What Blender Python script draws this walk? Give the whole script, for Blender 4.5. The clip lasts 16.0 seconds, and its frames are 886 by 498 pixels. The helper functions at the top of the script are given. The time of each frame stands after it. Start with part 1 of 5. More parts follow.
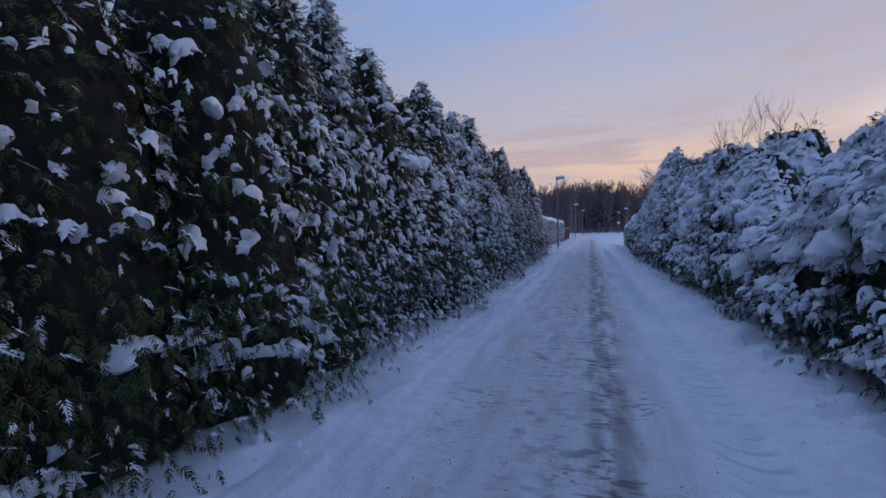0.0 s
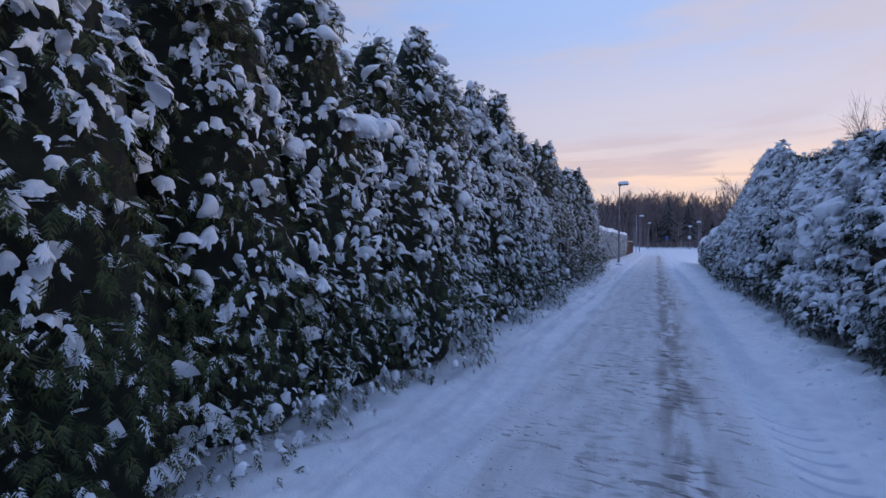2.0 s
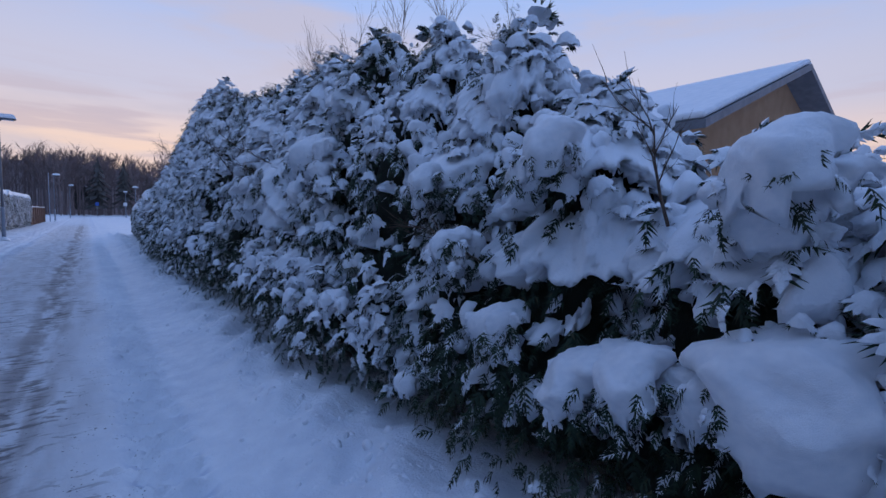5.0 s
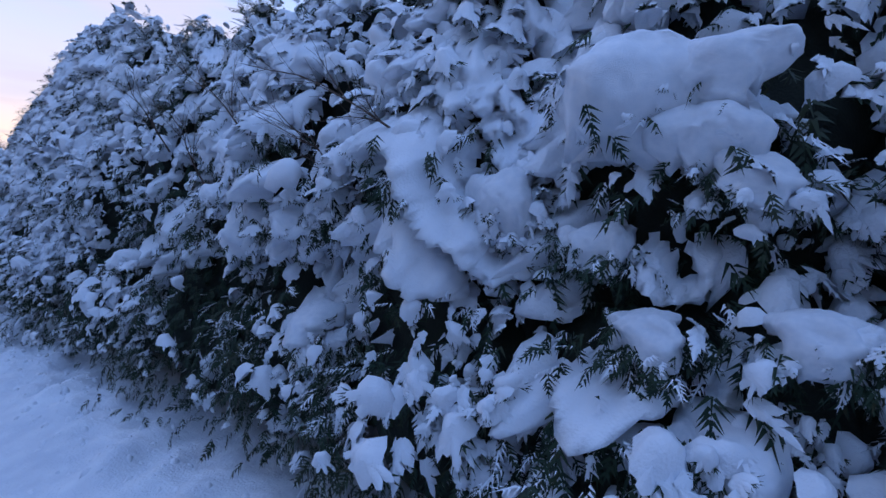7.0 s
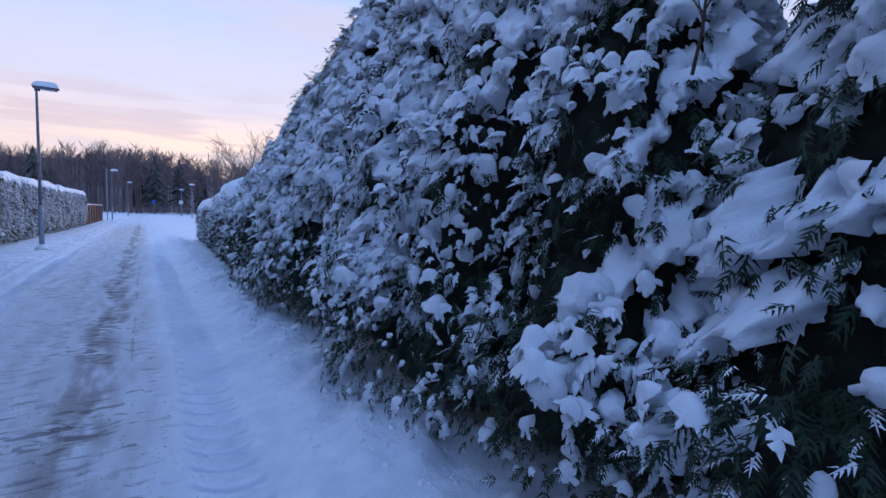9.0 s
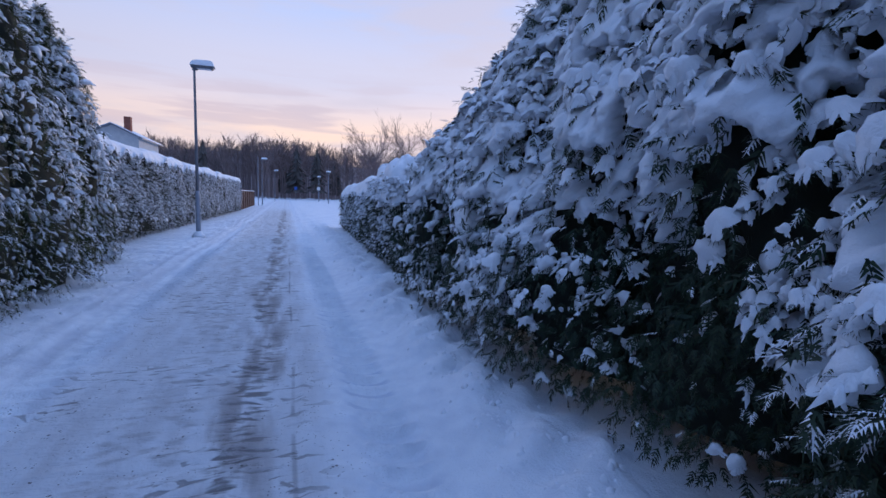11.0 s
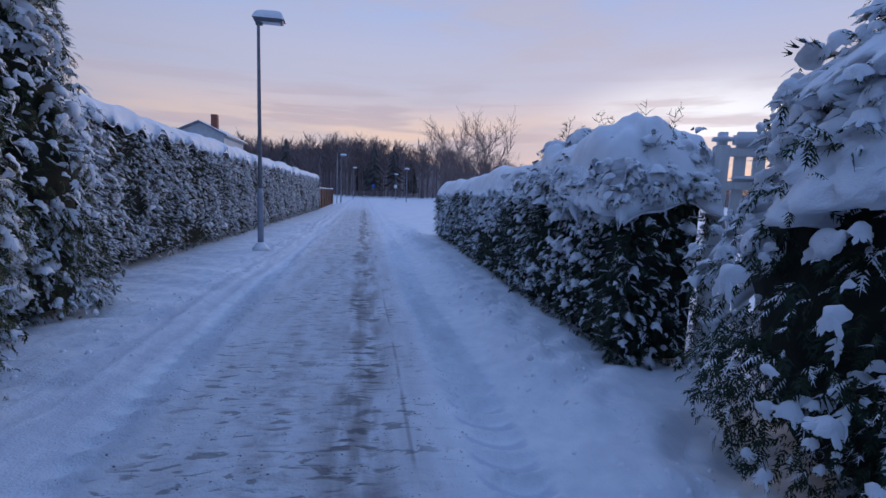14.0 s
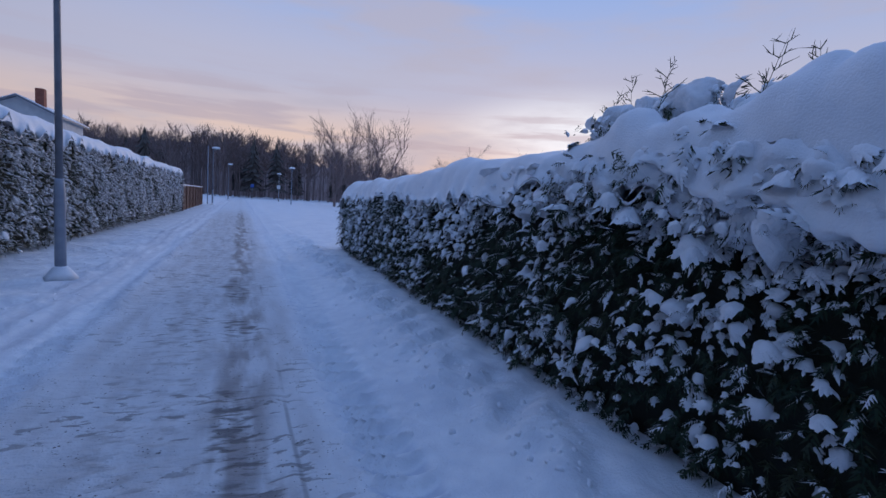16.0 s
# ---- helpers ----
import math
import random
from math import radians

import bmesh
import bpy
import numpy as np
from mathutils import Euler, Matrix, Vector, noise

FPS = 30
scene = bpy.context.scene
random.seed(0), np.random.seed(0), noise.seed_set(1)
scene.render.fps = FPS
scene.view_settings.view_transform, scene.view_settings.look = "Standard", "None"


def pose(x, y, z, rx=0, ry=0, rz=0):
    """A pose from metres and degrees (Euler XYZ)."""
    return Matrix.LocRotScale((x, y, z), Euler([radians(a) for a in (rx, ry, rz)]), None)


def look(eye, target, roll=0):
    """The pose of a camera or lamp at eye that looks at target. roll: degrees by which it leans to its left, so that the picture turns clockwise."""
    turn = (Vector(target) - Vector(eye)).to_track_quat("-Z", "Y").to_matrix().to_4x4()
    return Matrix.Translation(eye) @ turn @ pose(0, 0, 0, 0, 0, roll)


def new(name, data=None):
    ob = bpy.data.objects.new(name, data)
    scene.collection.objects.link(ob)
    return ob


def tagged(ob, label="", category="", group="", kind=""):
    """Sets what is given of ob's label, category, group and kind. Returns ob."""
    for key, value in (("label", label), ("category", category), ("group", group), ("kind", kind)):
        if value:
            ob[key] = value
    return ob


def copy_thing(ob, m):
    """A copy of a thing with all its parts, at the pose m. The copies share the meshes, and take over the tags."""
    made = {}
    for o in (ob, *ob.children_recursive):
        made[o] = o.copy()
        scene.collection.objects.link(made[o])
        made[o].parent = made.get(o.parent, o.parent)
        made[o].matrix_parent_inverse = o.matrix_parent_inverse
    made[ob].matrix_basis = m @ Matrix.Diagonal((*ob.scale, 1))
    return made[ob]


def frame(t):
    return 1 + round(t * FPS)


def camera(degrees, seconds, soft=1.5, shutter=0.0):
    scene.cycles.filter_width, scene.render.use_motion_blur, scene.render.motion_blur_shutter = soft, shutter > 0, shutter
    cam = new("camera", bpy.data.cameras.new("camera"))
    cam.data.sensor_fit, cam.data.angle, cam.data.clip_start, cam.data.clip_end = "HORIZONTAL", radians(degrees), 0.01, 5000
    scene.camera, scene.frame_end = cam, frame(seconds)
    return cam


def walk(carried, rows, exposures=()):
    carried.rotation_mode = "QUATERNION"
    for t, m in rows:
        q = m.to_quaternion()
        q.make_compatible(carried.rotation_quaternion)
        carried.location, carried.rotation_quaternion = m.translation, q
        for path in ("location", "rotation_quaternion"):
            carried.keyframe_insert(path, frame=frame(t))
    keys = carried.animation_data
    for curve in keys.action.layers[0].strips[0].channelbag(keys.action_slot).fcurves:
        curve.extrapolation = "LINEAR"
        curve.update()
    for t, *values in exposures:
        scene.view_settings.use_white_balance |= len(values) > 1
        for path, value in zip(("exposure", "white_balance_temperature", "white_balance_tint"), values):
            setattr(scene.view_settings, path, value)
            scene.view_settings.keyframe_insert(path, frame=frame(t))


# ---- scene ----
cam = camera(88.0, 16.0, soft=1.5)
PATH = [
    (0, (0.044, -0.898, 1.612), (-0.568, 1.005, 1.54), -1.6),
    (0.5, (-0.04, -0.224, 1.592), (-0.843, 1.607, 1.551), -0.8),
    (1, (-0.092, 0.636, 1.61), (-0.919, 2.456, 1.572), -0.6),
    (1.5, (-0.093, 1.567, 1.598), (-0.934, 3.381, 1.563), -0.2),
    (2, (-0.024, 2.478, 1.615), (-0.867, 4.291, 1.58), 0.4),
    (2.5, (-0.017, 3.437, 1.595), (-0.85, 5.254, 1.557), 1.0),
    (3, (0.05, 4.367, 1.612), (-0.701, 6.221, 1.573), 1.4),
    (3.5, (0.122, 5.285, 1.613), (-0.345, 7.229, 1.57), 1.9),
    (4, (0.322, 6.113, 1.578), (0.313, 8.112, 1.514), 1.9),
    (4.5, (0.522, 6.734, 1.529), (1.214, 8.607, 1.421), 0.9),
    (4.7, (0.598, 6.952, 1.518), (1.572, 8.694, 1.388), 0.8),
    (6.8, (0.885, 11.211, 1.659), (2.47, 12.423, 1.531), 1.2),
    (7, (0.898, 11.608, 1.676), (2.466, 12.844, 1.558), 1.2),
    (7.5, (0.919, 12.477, 1.697), (2.443, 13.767, 1.585), 1.2),
    (8, (0.833, 13.443, 1.678), (2.193, 14.904, 1.55), 1.2),
    (8.5, (0.763, 14.398, 1.621), (1.994, 15.967, 1.477), 1.6),
    (9, (0.636, 15.288, 1.613), (1.725, 16.959, 1.468), 1.6),
    (9.5, (0.588, 16.184, 1.616), (1.59, 17.908, 1.463), 1.6),
    (10, (0.512, 17.027, 1.541), (1.361, 18.831, 1.377), 1.7),
    (10.2, (0.512, 17.446, 1.561), (1.315, 19.27, 1.386), 1.7),
    (12.3, (0.297, 21.09, 1.619), (0.752, 23.02, 1.36), 2.3),
    (12.5, (0.277, 21.391, 1.631), (0.715, 23.325, 1.374), 2.3),
    (13, (0.19, 22.286, 1.618), (0.592, 24.229, 1.364), 2.2),
    (13.5, (0.163, 23.217, 1.598), (0.538, 25.167, 1.355), 2.2),
    (14, (0.165, 24.049, 1.607), (0.511, 26.005, 1.369), 2.1),
    (14.5, (0.171, 24.94, 1.624), (0.497, 26.899, 1.389), 2.0),
    (15, (0.13, 25.787, 1.605), (0.446, 27.748, 1.376), 2.3),
    (15.5, (0.123, 26.631, 1.593), (0.5, 28.582, 1.362), 2.7),
    (16, (0.152, 27.369, 1.569), (0.964, 29.186, 1.377), 3.8),
]
walk(cam, [(t, look(eye, target, roll)) for t, eye, target, roll in PATH],
     [(0.0, -0.05, 6480, 10), (1.0, 0.2, 6480, 10), (2.5, 0.4, 6480, 10), (3.5, 0.4, 6380, 10), (4.5, 0.2, 6230, 10), (6.8, 0.79, 6030, 10), (8.0, 0.80, 5980, 10),
      (9.5, 0.57, 5980, 10), (12.5, 0.45, 6130, 10), (14.0, 0.1, 5980, 10), (16.0, 0.0, 5980, 10)])

# ---- world, light ----
SUN_AZ = radians(34)          # bearing of the glow, from +y towards +x
world = bpy.data.worlds.new("world")
scene.world = world
world.use_nodes = True


def build_world():
    nt = world.node_tree
    nt.nodes.clear()
    N, L = nt.nodes.new, nt.links.new
    out, bg = N("ShaderNodeOutputWorld"), N("ShaderNodeBackground")
    L(bg.outputs[0], out.inputs[0])
    tc = N("ShaderNodeTexCoord")
    sep = N("ShaderNodeSeparateXYZ")
    L(tc.outputs["Generated"], sep.inputs[0])

    def ramp(stops):
        r = N("ShaderNodeValToRGB")
        r.color_ramp.interpolation = "EASE"
        el = r.color_ramp.elements
        while len(el) < len(stops):
            el.new(0.5)
        for e, (p, c) in zip(el, stops):
            e.position, e.color = p, (*c, 1)
        return r

    def mix(f, a, b, kind="MIX"):
        m = N("ShaderNodeMix")
        m.data_type, m.blend_type = "RGBA", kind
        for sock, v in ((m.inputs[0], f), (m.inputs[6], a), (m.inputs[7], b)):
            if isinstance(v, (int, float)):
                sock.default_value = v
            elif isinstance(v, tuple):
                sock.default_value = (*v, 1)
            else:
                L(v, sock)
        return m.outputs[2]

    towards = ramp([(0.0, (0.95, 0.60, 0.40)), (0.10, (0.85, 0.61, 0.50)), (0.23, (0.55, 0.53, 0.65)),
                    (0.44, (0.34, 0.47, 0.80)), (1.0, (0.26, 0.45, 0.95))])
    away = ramp([(0.0, (0.10, 0.15, 0.26)), (0.2, (0.11, 0.18, 0.34)), (0.55, (0.18, 0.30, 0.60)), (1.0, (0.26, 0.45, 0.95))])
    L(sep.outputs[2], towards.inputs[0])
    L(sep.outputs[2], away.inputs[0])
    dot = N("ShaderNodeVectorMath")
    dot.operation = "DOT_PRODUCT"
    L(tc.outputs["Generated"], dot.inputs[0])
    dot.inputs[1].default_value = (math.sin(SUN_AZ), math.cos(SUN_AZ), 0)
    az = N("ShaderNodeMapRange")
    az.interpolation_type = "SMOOTHSTEP"
    az.inputs[1].default_value, az.inputs[2].default_value = -0.45, 0.85
    L(dot.outputs["Value"], az.inputs[0])
    base = mix(az.outputs[0], away.outputs[0], towards.outputs[0])
    # pale gap in the clouds just over the place where the sun went down
    near = N("ShaderNodeVectorMath")
    near.operation = "DISTANCE"
    flat = N("ShaderNodeVectorMath")
    flat.operation = "MULTIPLY"
    L(tc.outputs["Generated"], flat.inputs[0])
    flat.inputs[1].default_value = (1, 1, 3.0)
    L(flat.outputs[0], near.inputs[0])
    near.inputs[1].default_value = (math.sin(SUN_AZ + 0.09) * 0.985, math.cos(SUN_AZ + 0.09) * 0.985, 0.15 * 3.0)
    gap = N("ShaderNodeMapRange")
    gap.interpolation_type = "SMOOTHSTEP"
    gap.inputs[1].default_value, gap.inputs[2].default_value = 0.34, 0.04
    L(near.outputs["Value"], gap.inputs[0])
    base = mix(gap.outputs[0], base, (0.98, 0.97, 1.0))
    # streaky clouds
    mp = N("ShaderNodeMapping")
    mp.inputs["Rotation"].default_value = (0.12, -0.10, 0.5)
    mp.inputs["Scale"].default_value = (1.3, 1.3, 6.0)
    L(tc.outputs["Generated"], mp.inputs[0])
    no = N("ShaderNodeTexNoise")
    no.inputs["Scale"].default_value, no.inputs["Detail"].default_value, no.inputs["Roughness"].default_value = 1.5, 6, 0.55
    L(mp.outputs[0], no.inputs[0])
    cl = N("ShaderNodeMapRange")
    cl.interpolation_type = "SMOOTHSTEP"
    cl.inputs[1].default_value, cl.inputs[2].default_value, cl.inputs[4].default_value = 0.46, 0.66, 0.75
    L(no.outputs["Fac"], cl.inputs[0])
    lit = mix(az.outputs[0], (0.26, 0.29, 0.40), (0.53, 0.48, 0.56))
    base = mix(cl.outputs[0], base, lit)
    # thin violet bars low over the wood
    mp2 = N("ShaderNodeMapping")
    mp2.inputs["Scale"].default_value = (2.2, 2.2, 26.0)
    L(tc.outputs["Generated"], mp2.inputs[0])
    no2 = N("ShaderNodeTexNoise")
    no2.inputs["Scale"].default_value, no2.inputs["Detail"].default_value = 1.6, 4
    L(mp2.outputs[0], no2.inputs[0])
    bar = N("ShaderNodeMapRange")
    bar.inputs[1].default_value, bar.inputs[2].default_value, bar.inputs[4].default_value = 0.52, 0.62, 0.55
    L(no2.outputs["Fac"], bar.inputs[0])
    low = N("ShaderNodeMapRange")
    low.inputs[1].default_value, low.inputs[2].default_value = 0.26, 0.16
    L(sep.outputs[2], low.inputs[0])
    both = N("ShaderNodeMath")
    both.operation = "MULTIPLY"
    L(bar.outputs[0], both.inputs[0])
    L(low.outputs[0], both.inputs[1])
    base = mix(both.outputs[0], base, (0.50, 0.40, 0.46))
    sky = N("ShaderNodeTexSky")
    sky.sky_type = "NISHITA"
    sky.sun_disc = False
    sky.sun_elevation, sky.sun_rotation = radians(1.5), SUN_AZ
    dim = mix(1.0, sky.outputs[0], (0.10, 0.10, 0.10), "MULTIPLY")
    L(mix(0.88, dim, base), bg.inputs[0])
    bg.inputs[1].default_value = 1.0


build_world()
sun = new("sun", bpy.data.lights.new("sun", "SUN"))
sun.data.energy, sun.data.angle, sun.data.color = 0.6, radians(14), (1.0, 0.80, 0.66)
sun.matrix_world = look((40 * math.sin(SUN_AZ), 40 * math.cos(SUN_AZ), 6.0), (0, 0, 0))


# ---- materials ----
def material(name, rough=0.7, metal=0.0):
    m = bpy.data.materials.new(name)
    m.use_nodes = True
    b = m.node_tree.nodes["Principled BSDF"]
    b.inputs["Roughness"].default_value, b.inputs["Metallic"].default_value = rough, metal
    return m, m.node_tree, b


def tex(nt, kind, scale, detail=3, coords="Object", stretch=(1, 1, 1)):
    tc, mp, t = nt.nodes.new("ShaderNodeTexCoord"), nt.nodes.new("ShaderNodeMapping"), nt.nodes.new(kind)
    mp.inputs["Scale"].default_value = stretch
    nt.links.new(tc.outputs[coords], mp.inputs[0])
    nt.links.new(mp.outputs[0], t.inputs[0])
    t.inputs["Scale"].default_value = scale
    if kind == "ShaderNodeTexNoise":
        t.inputs["Detail"].default_value = detail
    return t


def ramp2(nt, value, stops):
    r = nt.nodes.new("ShaderNodeValToRGB")
    el = r.color_ramp.elements
    while len(el) < len(stops):
        el.new(0.5)
    for e, (p, c) in zip(el, stops):
        e.position, e.color = p, (*c, 1)
    nt.links.new(value, r.inputs[0])
    return r.outputs[0]


def mixc(nt, f, a, b, kind="MIX"):
    m = nt.nodes.new("ShaderNodeMix")
    m.data_type, m.blend_type = "RGBA", kind
    for sock, v in ((m.inputs[0], f), (m.inputs[6], a), (m.inputs[7], b)):
        if isinstance(v, (int, float)):
            sock.default_value = v
        elif isinstance(v, tuple):
            sock.default_value = (*v, 1)
        else:
            nt.links.new(v, sock)
    return m.outputs[2]


def calc(nt, op, a, b=0.0, c=None):
    m = nt.nodes.new("ShaderNodeMath")
    m.operation = op
    for sock, v in zip(m.inputs, (a, b, c)):
        if v is None:
            continue
        if isinstance(v, (int, float)):
            sock.default_value = v
        else:
            nt.links.new(v, sock)
    return m.outputs[0]


def spread(nt, v, lo, hi, to=1.0):
    m = nt.nodes.new("ShaderNodeMapRange")
    m.interpolation_type = "SMOOTHSTEP"
    m.inputs[1].default_value, m.inputs[2].default_value, m.inputs[4].default_value = lo, hi, to
    nt.links.new(v, m.inputs[0])
    return m.outputs[0]


def bump(nt, b, heights, strength=0.4, dist=0.02):
    h = heights[0]
    for other in heights[1:]:
        h = calc(nt, "ADD", h, other)
    bp = nt.nodes.new("ShaderNodeBump")
    bp.inputs["Strength"].default_value, bp.inputs["Distance"].default_value = strength, dist
    nt.links.new(h, bp.inputs["Height"])
    nt.links.new(bp.outputs[0], b.inputs["Normal"])


def snow_material():
    m, nt, b = material("snow", 0.65)
    big, fine = tex(nt, "ShaderNodeTexNoise", 5, 4), tex(nt, "ShaderNodeTexNoise", 90, 3)
    nt.links.new(ramp2(nt, big.outputs["Fac"], [(0.3, (0.76, 0.79, 0.84)), (0.7, (0.88, 0.89, 0.92))]), b.inputs["Base Color"])
    bump(nt, b, [big.outputs["Fac"], calc(nt, "MULTIPLY", fine.outputs["Fac"], 0.5)], 0.45, 0.02)
    return m


def road_material():
    """Packed snow: a scuffed and gritty middle strip, brown ruts, clean sides."""
    m, nt, b = material("road_snow", 0.7)
    tc, sep = nt.nodes.new("ShaderNodeTexCoord"), nt.nodes.new("ShaderNodeSeparateXYZ")
    nt.links.new(tc.outputs["Object"], sep.inputs[0])
    x, y = sep.outputs[0], sep.outputs[1]
    wander = tex(nt, "ShaderNodeTexNoise", 0.35, 3, stretch=(0.4, 1, 1))
    off = calc(nt, "MULTIPLY", calc(nt, "SUBTRACT", wander.outputs["Fac"], 0.5), 0.5)
    xs = calc(nt, "ADD", x, off)

    def strip(centre, half, soft):
        d = calc(nt, "ABSOLUTE", calc(nt, "SUBTRACT", xs, centre))
        return spread(nt, d, half + soft, half)

    far = spread(nt, y, 75.0, 55.0)
    big = tex(nt, "ShaderNodeTexNoise", 0.8, 5)
    mid = tex(nt, "ShaderNodeTexNoise", 6, 5)
    fine = tex(nt, "ShaderNodeTexNoise", 70, 3)
    scuff = tex(nt, "ShaderNodeTexNoise", 4.6, 6, stretch=(1.3, 2.2, 1))
    streak = tex(nt, "ShaderNodeTexNoise", 2.4, 3, stretch=(2.2, 0.45, 1))
    pits = tex(nt, "ShaderNodeTexNoise", 5.0, 4, stretch=(1.0, 2.6, 1))
    pits.inputs["Distortion"].default_value = 0.6
    grit, grit2 = tex(nt, "ShaderNodeTexVoronoi", 15), tex(nt, "ShaderNodeTexVoronoi", 34)
    loose = calc(nt, "ADD", calc(nt, "MULTIPLY", big.outputs["Fac"], 0.5), calc(nt, "MULTIPLY", mid.outputs["Fac"], 0.5))
    clean = ramp2(nt, loose, [(0.36, (0.70, 0.73, 0.79)), (0.62, (0.87, 0.89, 0.92))])

    # packed wheel tracks along the left bank
    for c, h in ((-1.78, 0.05), (-2.05, 0.06), (-1.30, 0.04)):
        track = calc(nt, "MULTIPLY", strip(c, h, 0.10), spread(nt, streak.outputs["Fac"], 0.30, 0.62))
        clean = mixc(nt, calc(nt, "MULTIPLY", track, 0.55), clean, (0.52, 0.54, 0.61))
    # packed snow between the tyre lugs, trough shading put into its colour
    wob = calc(nt, "ADD", calc(nt, "MULTIPLY", calc(nt, "SINE", calc(nt, "MULTIPLY", y, 0.35)), 0.03),
               calc(nt, "MULTIPLY", calc(nt, "SINE", calc(nt, "ADD", calc(nt, "MULTIPLY", y, 0.9), 1.0)), 0.015))
    u = calc(nt, "DIVIDE", calc(nt, "SUBTRACT", calc(nt, "SUBTRACT", x, 1.05), wob), 0.20)
    ph = calc(nt, "DIVIDE", calc(nt, "ADD", y, calc(nt, "SUBTRACT", calc(nt, "MULTIPLY", u, 0.06), calc(nt, "MULTIPLY", calc(nt, "MULTIPLY", u, u), 0.10))), 0.235)
    saw = calc(nt, "FRACT", calc(nt, "ADD", ph, calc(nt, "MULTIPLY", calc(nt, "SINE", calc(nt, "MULTIPLY", y, 1.3)), 0.12)))
    lug_shade = calc(nt, "MULTIPLY", spread(nt, calc(nt, "ABSOLUTE", u), 1.2, 0.75), spread(nt, calc(nt, "ABSOLUTE", calc(nt, "SUBTRACT", saw, 0.72)), 0.30, 0.12))
    lug_shade = calc(nt, "MULTIPLY", lug_shade, spread(nt, big.outputs["Fac"], 0.32, 0.52))
    clean = mixc(nt, calc(nt, "MULTIPLY", lug_shade, 0.7), clean, (0.50, 0.55, 0.66))
    lane = strip(-0.25, 0.75, 0.45)
    worn = calc(nt, "MULTIPLY", lane, spread(nt, streak.outputs["Fac"], 0.34, 0.70))
    col = mixc(nt, calc(nt, "MULTIPLY", lane, 0.8), clean, (0.68, 0.68, 0.70))
    col = mixc(nt, calc(nt, "MULTIPLY", worn, 0.5), col, (0.47, 0.45, 0.46))
    rut = calc(nt, "MULTIPLY", strip(0.20, 0.09, 0.20), spread(nt, streak.outputs["Fac"], 0.34, 0.62))
    col = mixc(nt, calc(nt, "MULTIPLY", rut, 0.75), col, (0.27, 0.235, 0.23))
    rut = calc(nt, "MULTIPLY", strip(0.18, 0.07, 0.16), calc(nt, "MULTIPLY", spread(nt, pits.outputs["Fac"], 0.47, 0.60), spread(nt, big.outputs["Fac"], 0.40, 0.55)))
    col = mixc(nt, calc(nt, "MULTIPLY", rut, 0.8), col, (0.12, 0.105, 0.10))
    rut2 = calc(nt, "MULTIPLY", strip(-0.36, 0.16, 0.25), spread(nt, scuff.outputs["Fac"], 0.46, 0.70))
    col = mixc(nt, calc(nt, "MULTIPLY", rut2, 0.5), col, (0.27, 0.24, 0.235))
    edge = spread(nt, calc(nt, "ABSOLUTE", calc(nt, "SUBTRACT", calc(nt, "ADD", x, calc(nt, "MULTIPLY", off, 0.15)), 0.50)), 0.022, 0.004)
    edge = calc(nt, "MULTIPLY", calc(nt, "MULTIPLY", edge, spread(nt, big.outputs["Fac"], 0.49, 0.57)), spread(nt, y, 20.0, 22.0))
    col = mixc(nt, calc(nt, "MULTIPLY", edge, 0.5), col, (0.20, 0.19, 0.20))
    # scuffed pits, lying across the lane: brown dirt with shade put into the colour
    sc = calc(nt, "MULTIPLY", calc(nt, "MULTIPLY", strip(-0.30, 0.80, 0.45), spread(nt, pits.outputs["Fac"], 0.575, 0.625)), spread(nt, big.outputs["Fac"], 0.44, 0.58))
    col = mixc(nt, calc(nt, "MULTIPLY", sc, 0.68), col, (0.17, 0.155, 0.155))
    for g, lo in ((grit, 0.17), (grit2, 0.20)):
        speck = calc(nt, "MULTIPLY", strip(-0.25, 0.95, 0.5), spread(nt, g.outputs["Distance"], lo, lo * 0.6))
        speck = calc(nt, "MULTIPLY", speck, spread(nt, mid.outputs["Fac"], 0.48, 0.58))
        col = mixc(nt, calc(nt, "MULTIPLY", speck, 0.85), col, (0.07, 0.06, 0.06))
    col = mixc(nt, calc(nt, "MULTIPLY", far, 1.0), mixc(nt, 0.2, clean, col), col)
    nt.links.new(col, b.inputs["Base Color"])
    bump(nt, b, [calc(nt, "MULTIPLY", mid.outputs["Fac"], 1.2), calc(nt, "MULTIPLY", fine.outputs["Fac"], 0.3),
                 calc(nt, "MULTIPLY", calc(nt, "MULTIPLY", lane, pits.outputs["Fac"]), -1.6)], 0.8, 0.04)
    return m


def leaf_material(name, dark, light, brown):
    m, nt, b = material(name, 0.55)
    g = nt.nodes.new("ShaderNodeNewGeometry")
    patch = tex(nt, "ShaderNodeTexNoise", 1.7, 3)
    c = ramp2(nt, g.outputs["Random Per Island"], [(0.0, dark), (0.75, light), (0.9, light), (1.0, brown)])
    c = mixc(nt, spread(nt, patch.outputs["Fac"], 0.5, 0.75, 0.5), c, brown)
    nt.links.new(c, b.inputs["Base Color"])
    b.inputs["Specular IOR Level"].default_value = 0.25
    return m


def plain(name, colours, scale=8, rough=0.7, metal=0.0, stretch=(1, 1, 1), depth=0.01):
    m, nt, b = material(name, rough, metal)
    t, f = tex(nt, "ShaderNodeTexNoise", scale, 5, stretch=stretch), tex(nt, "ShaderNodeTexNoise", scale * 9, 3, stretch=stretch)
    c = ramp2(nt, t.outputs["Fac"], [(0.3, colours[0]), (0.7, colours[1])])
    nt.links.new(c, b.inputs["Base Color"])
    bump(nt, b, [t.outputs["Fac"], calc(nt, "MULTIPLY", f.outputs["Fac"], 0.4)], 0.3, depth)
    return m


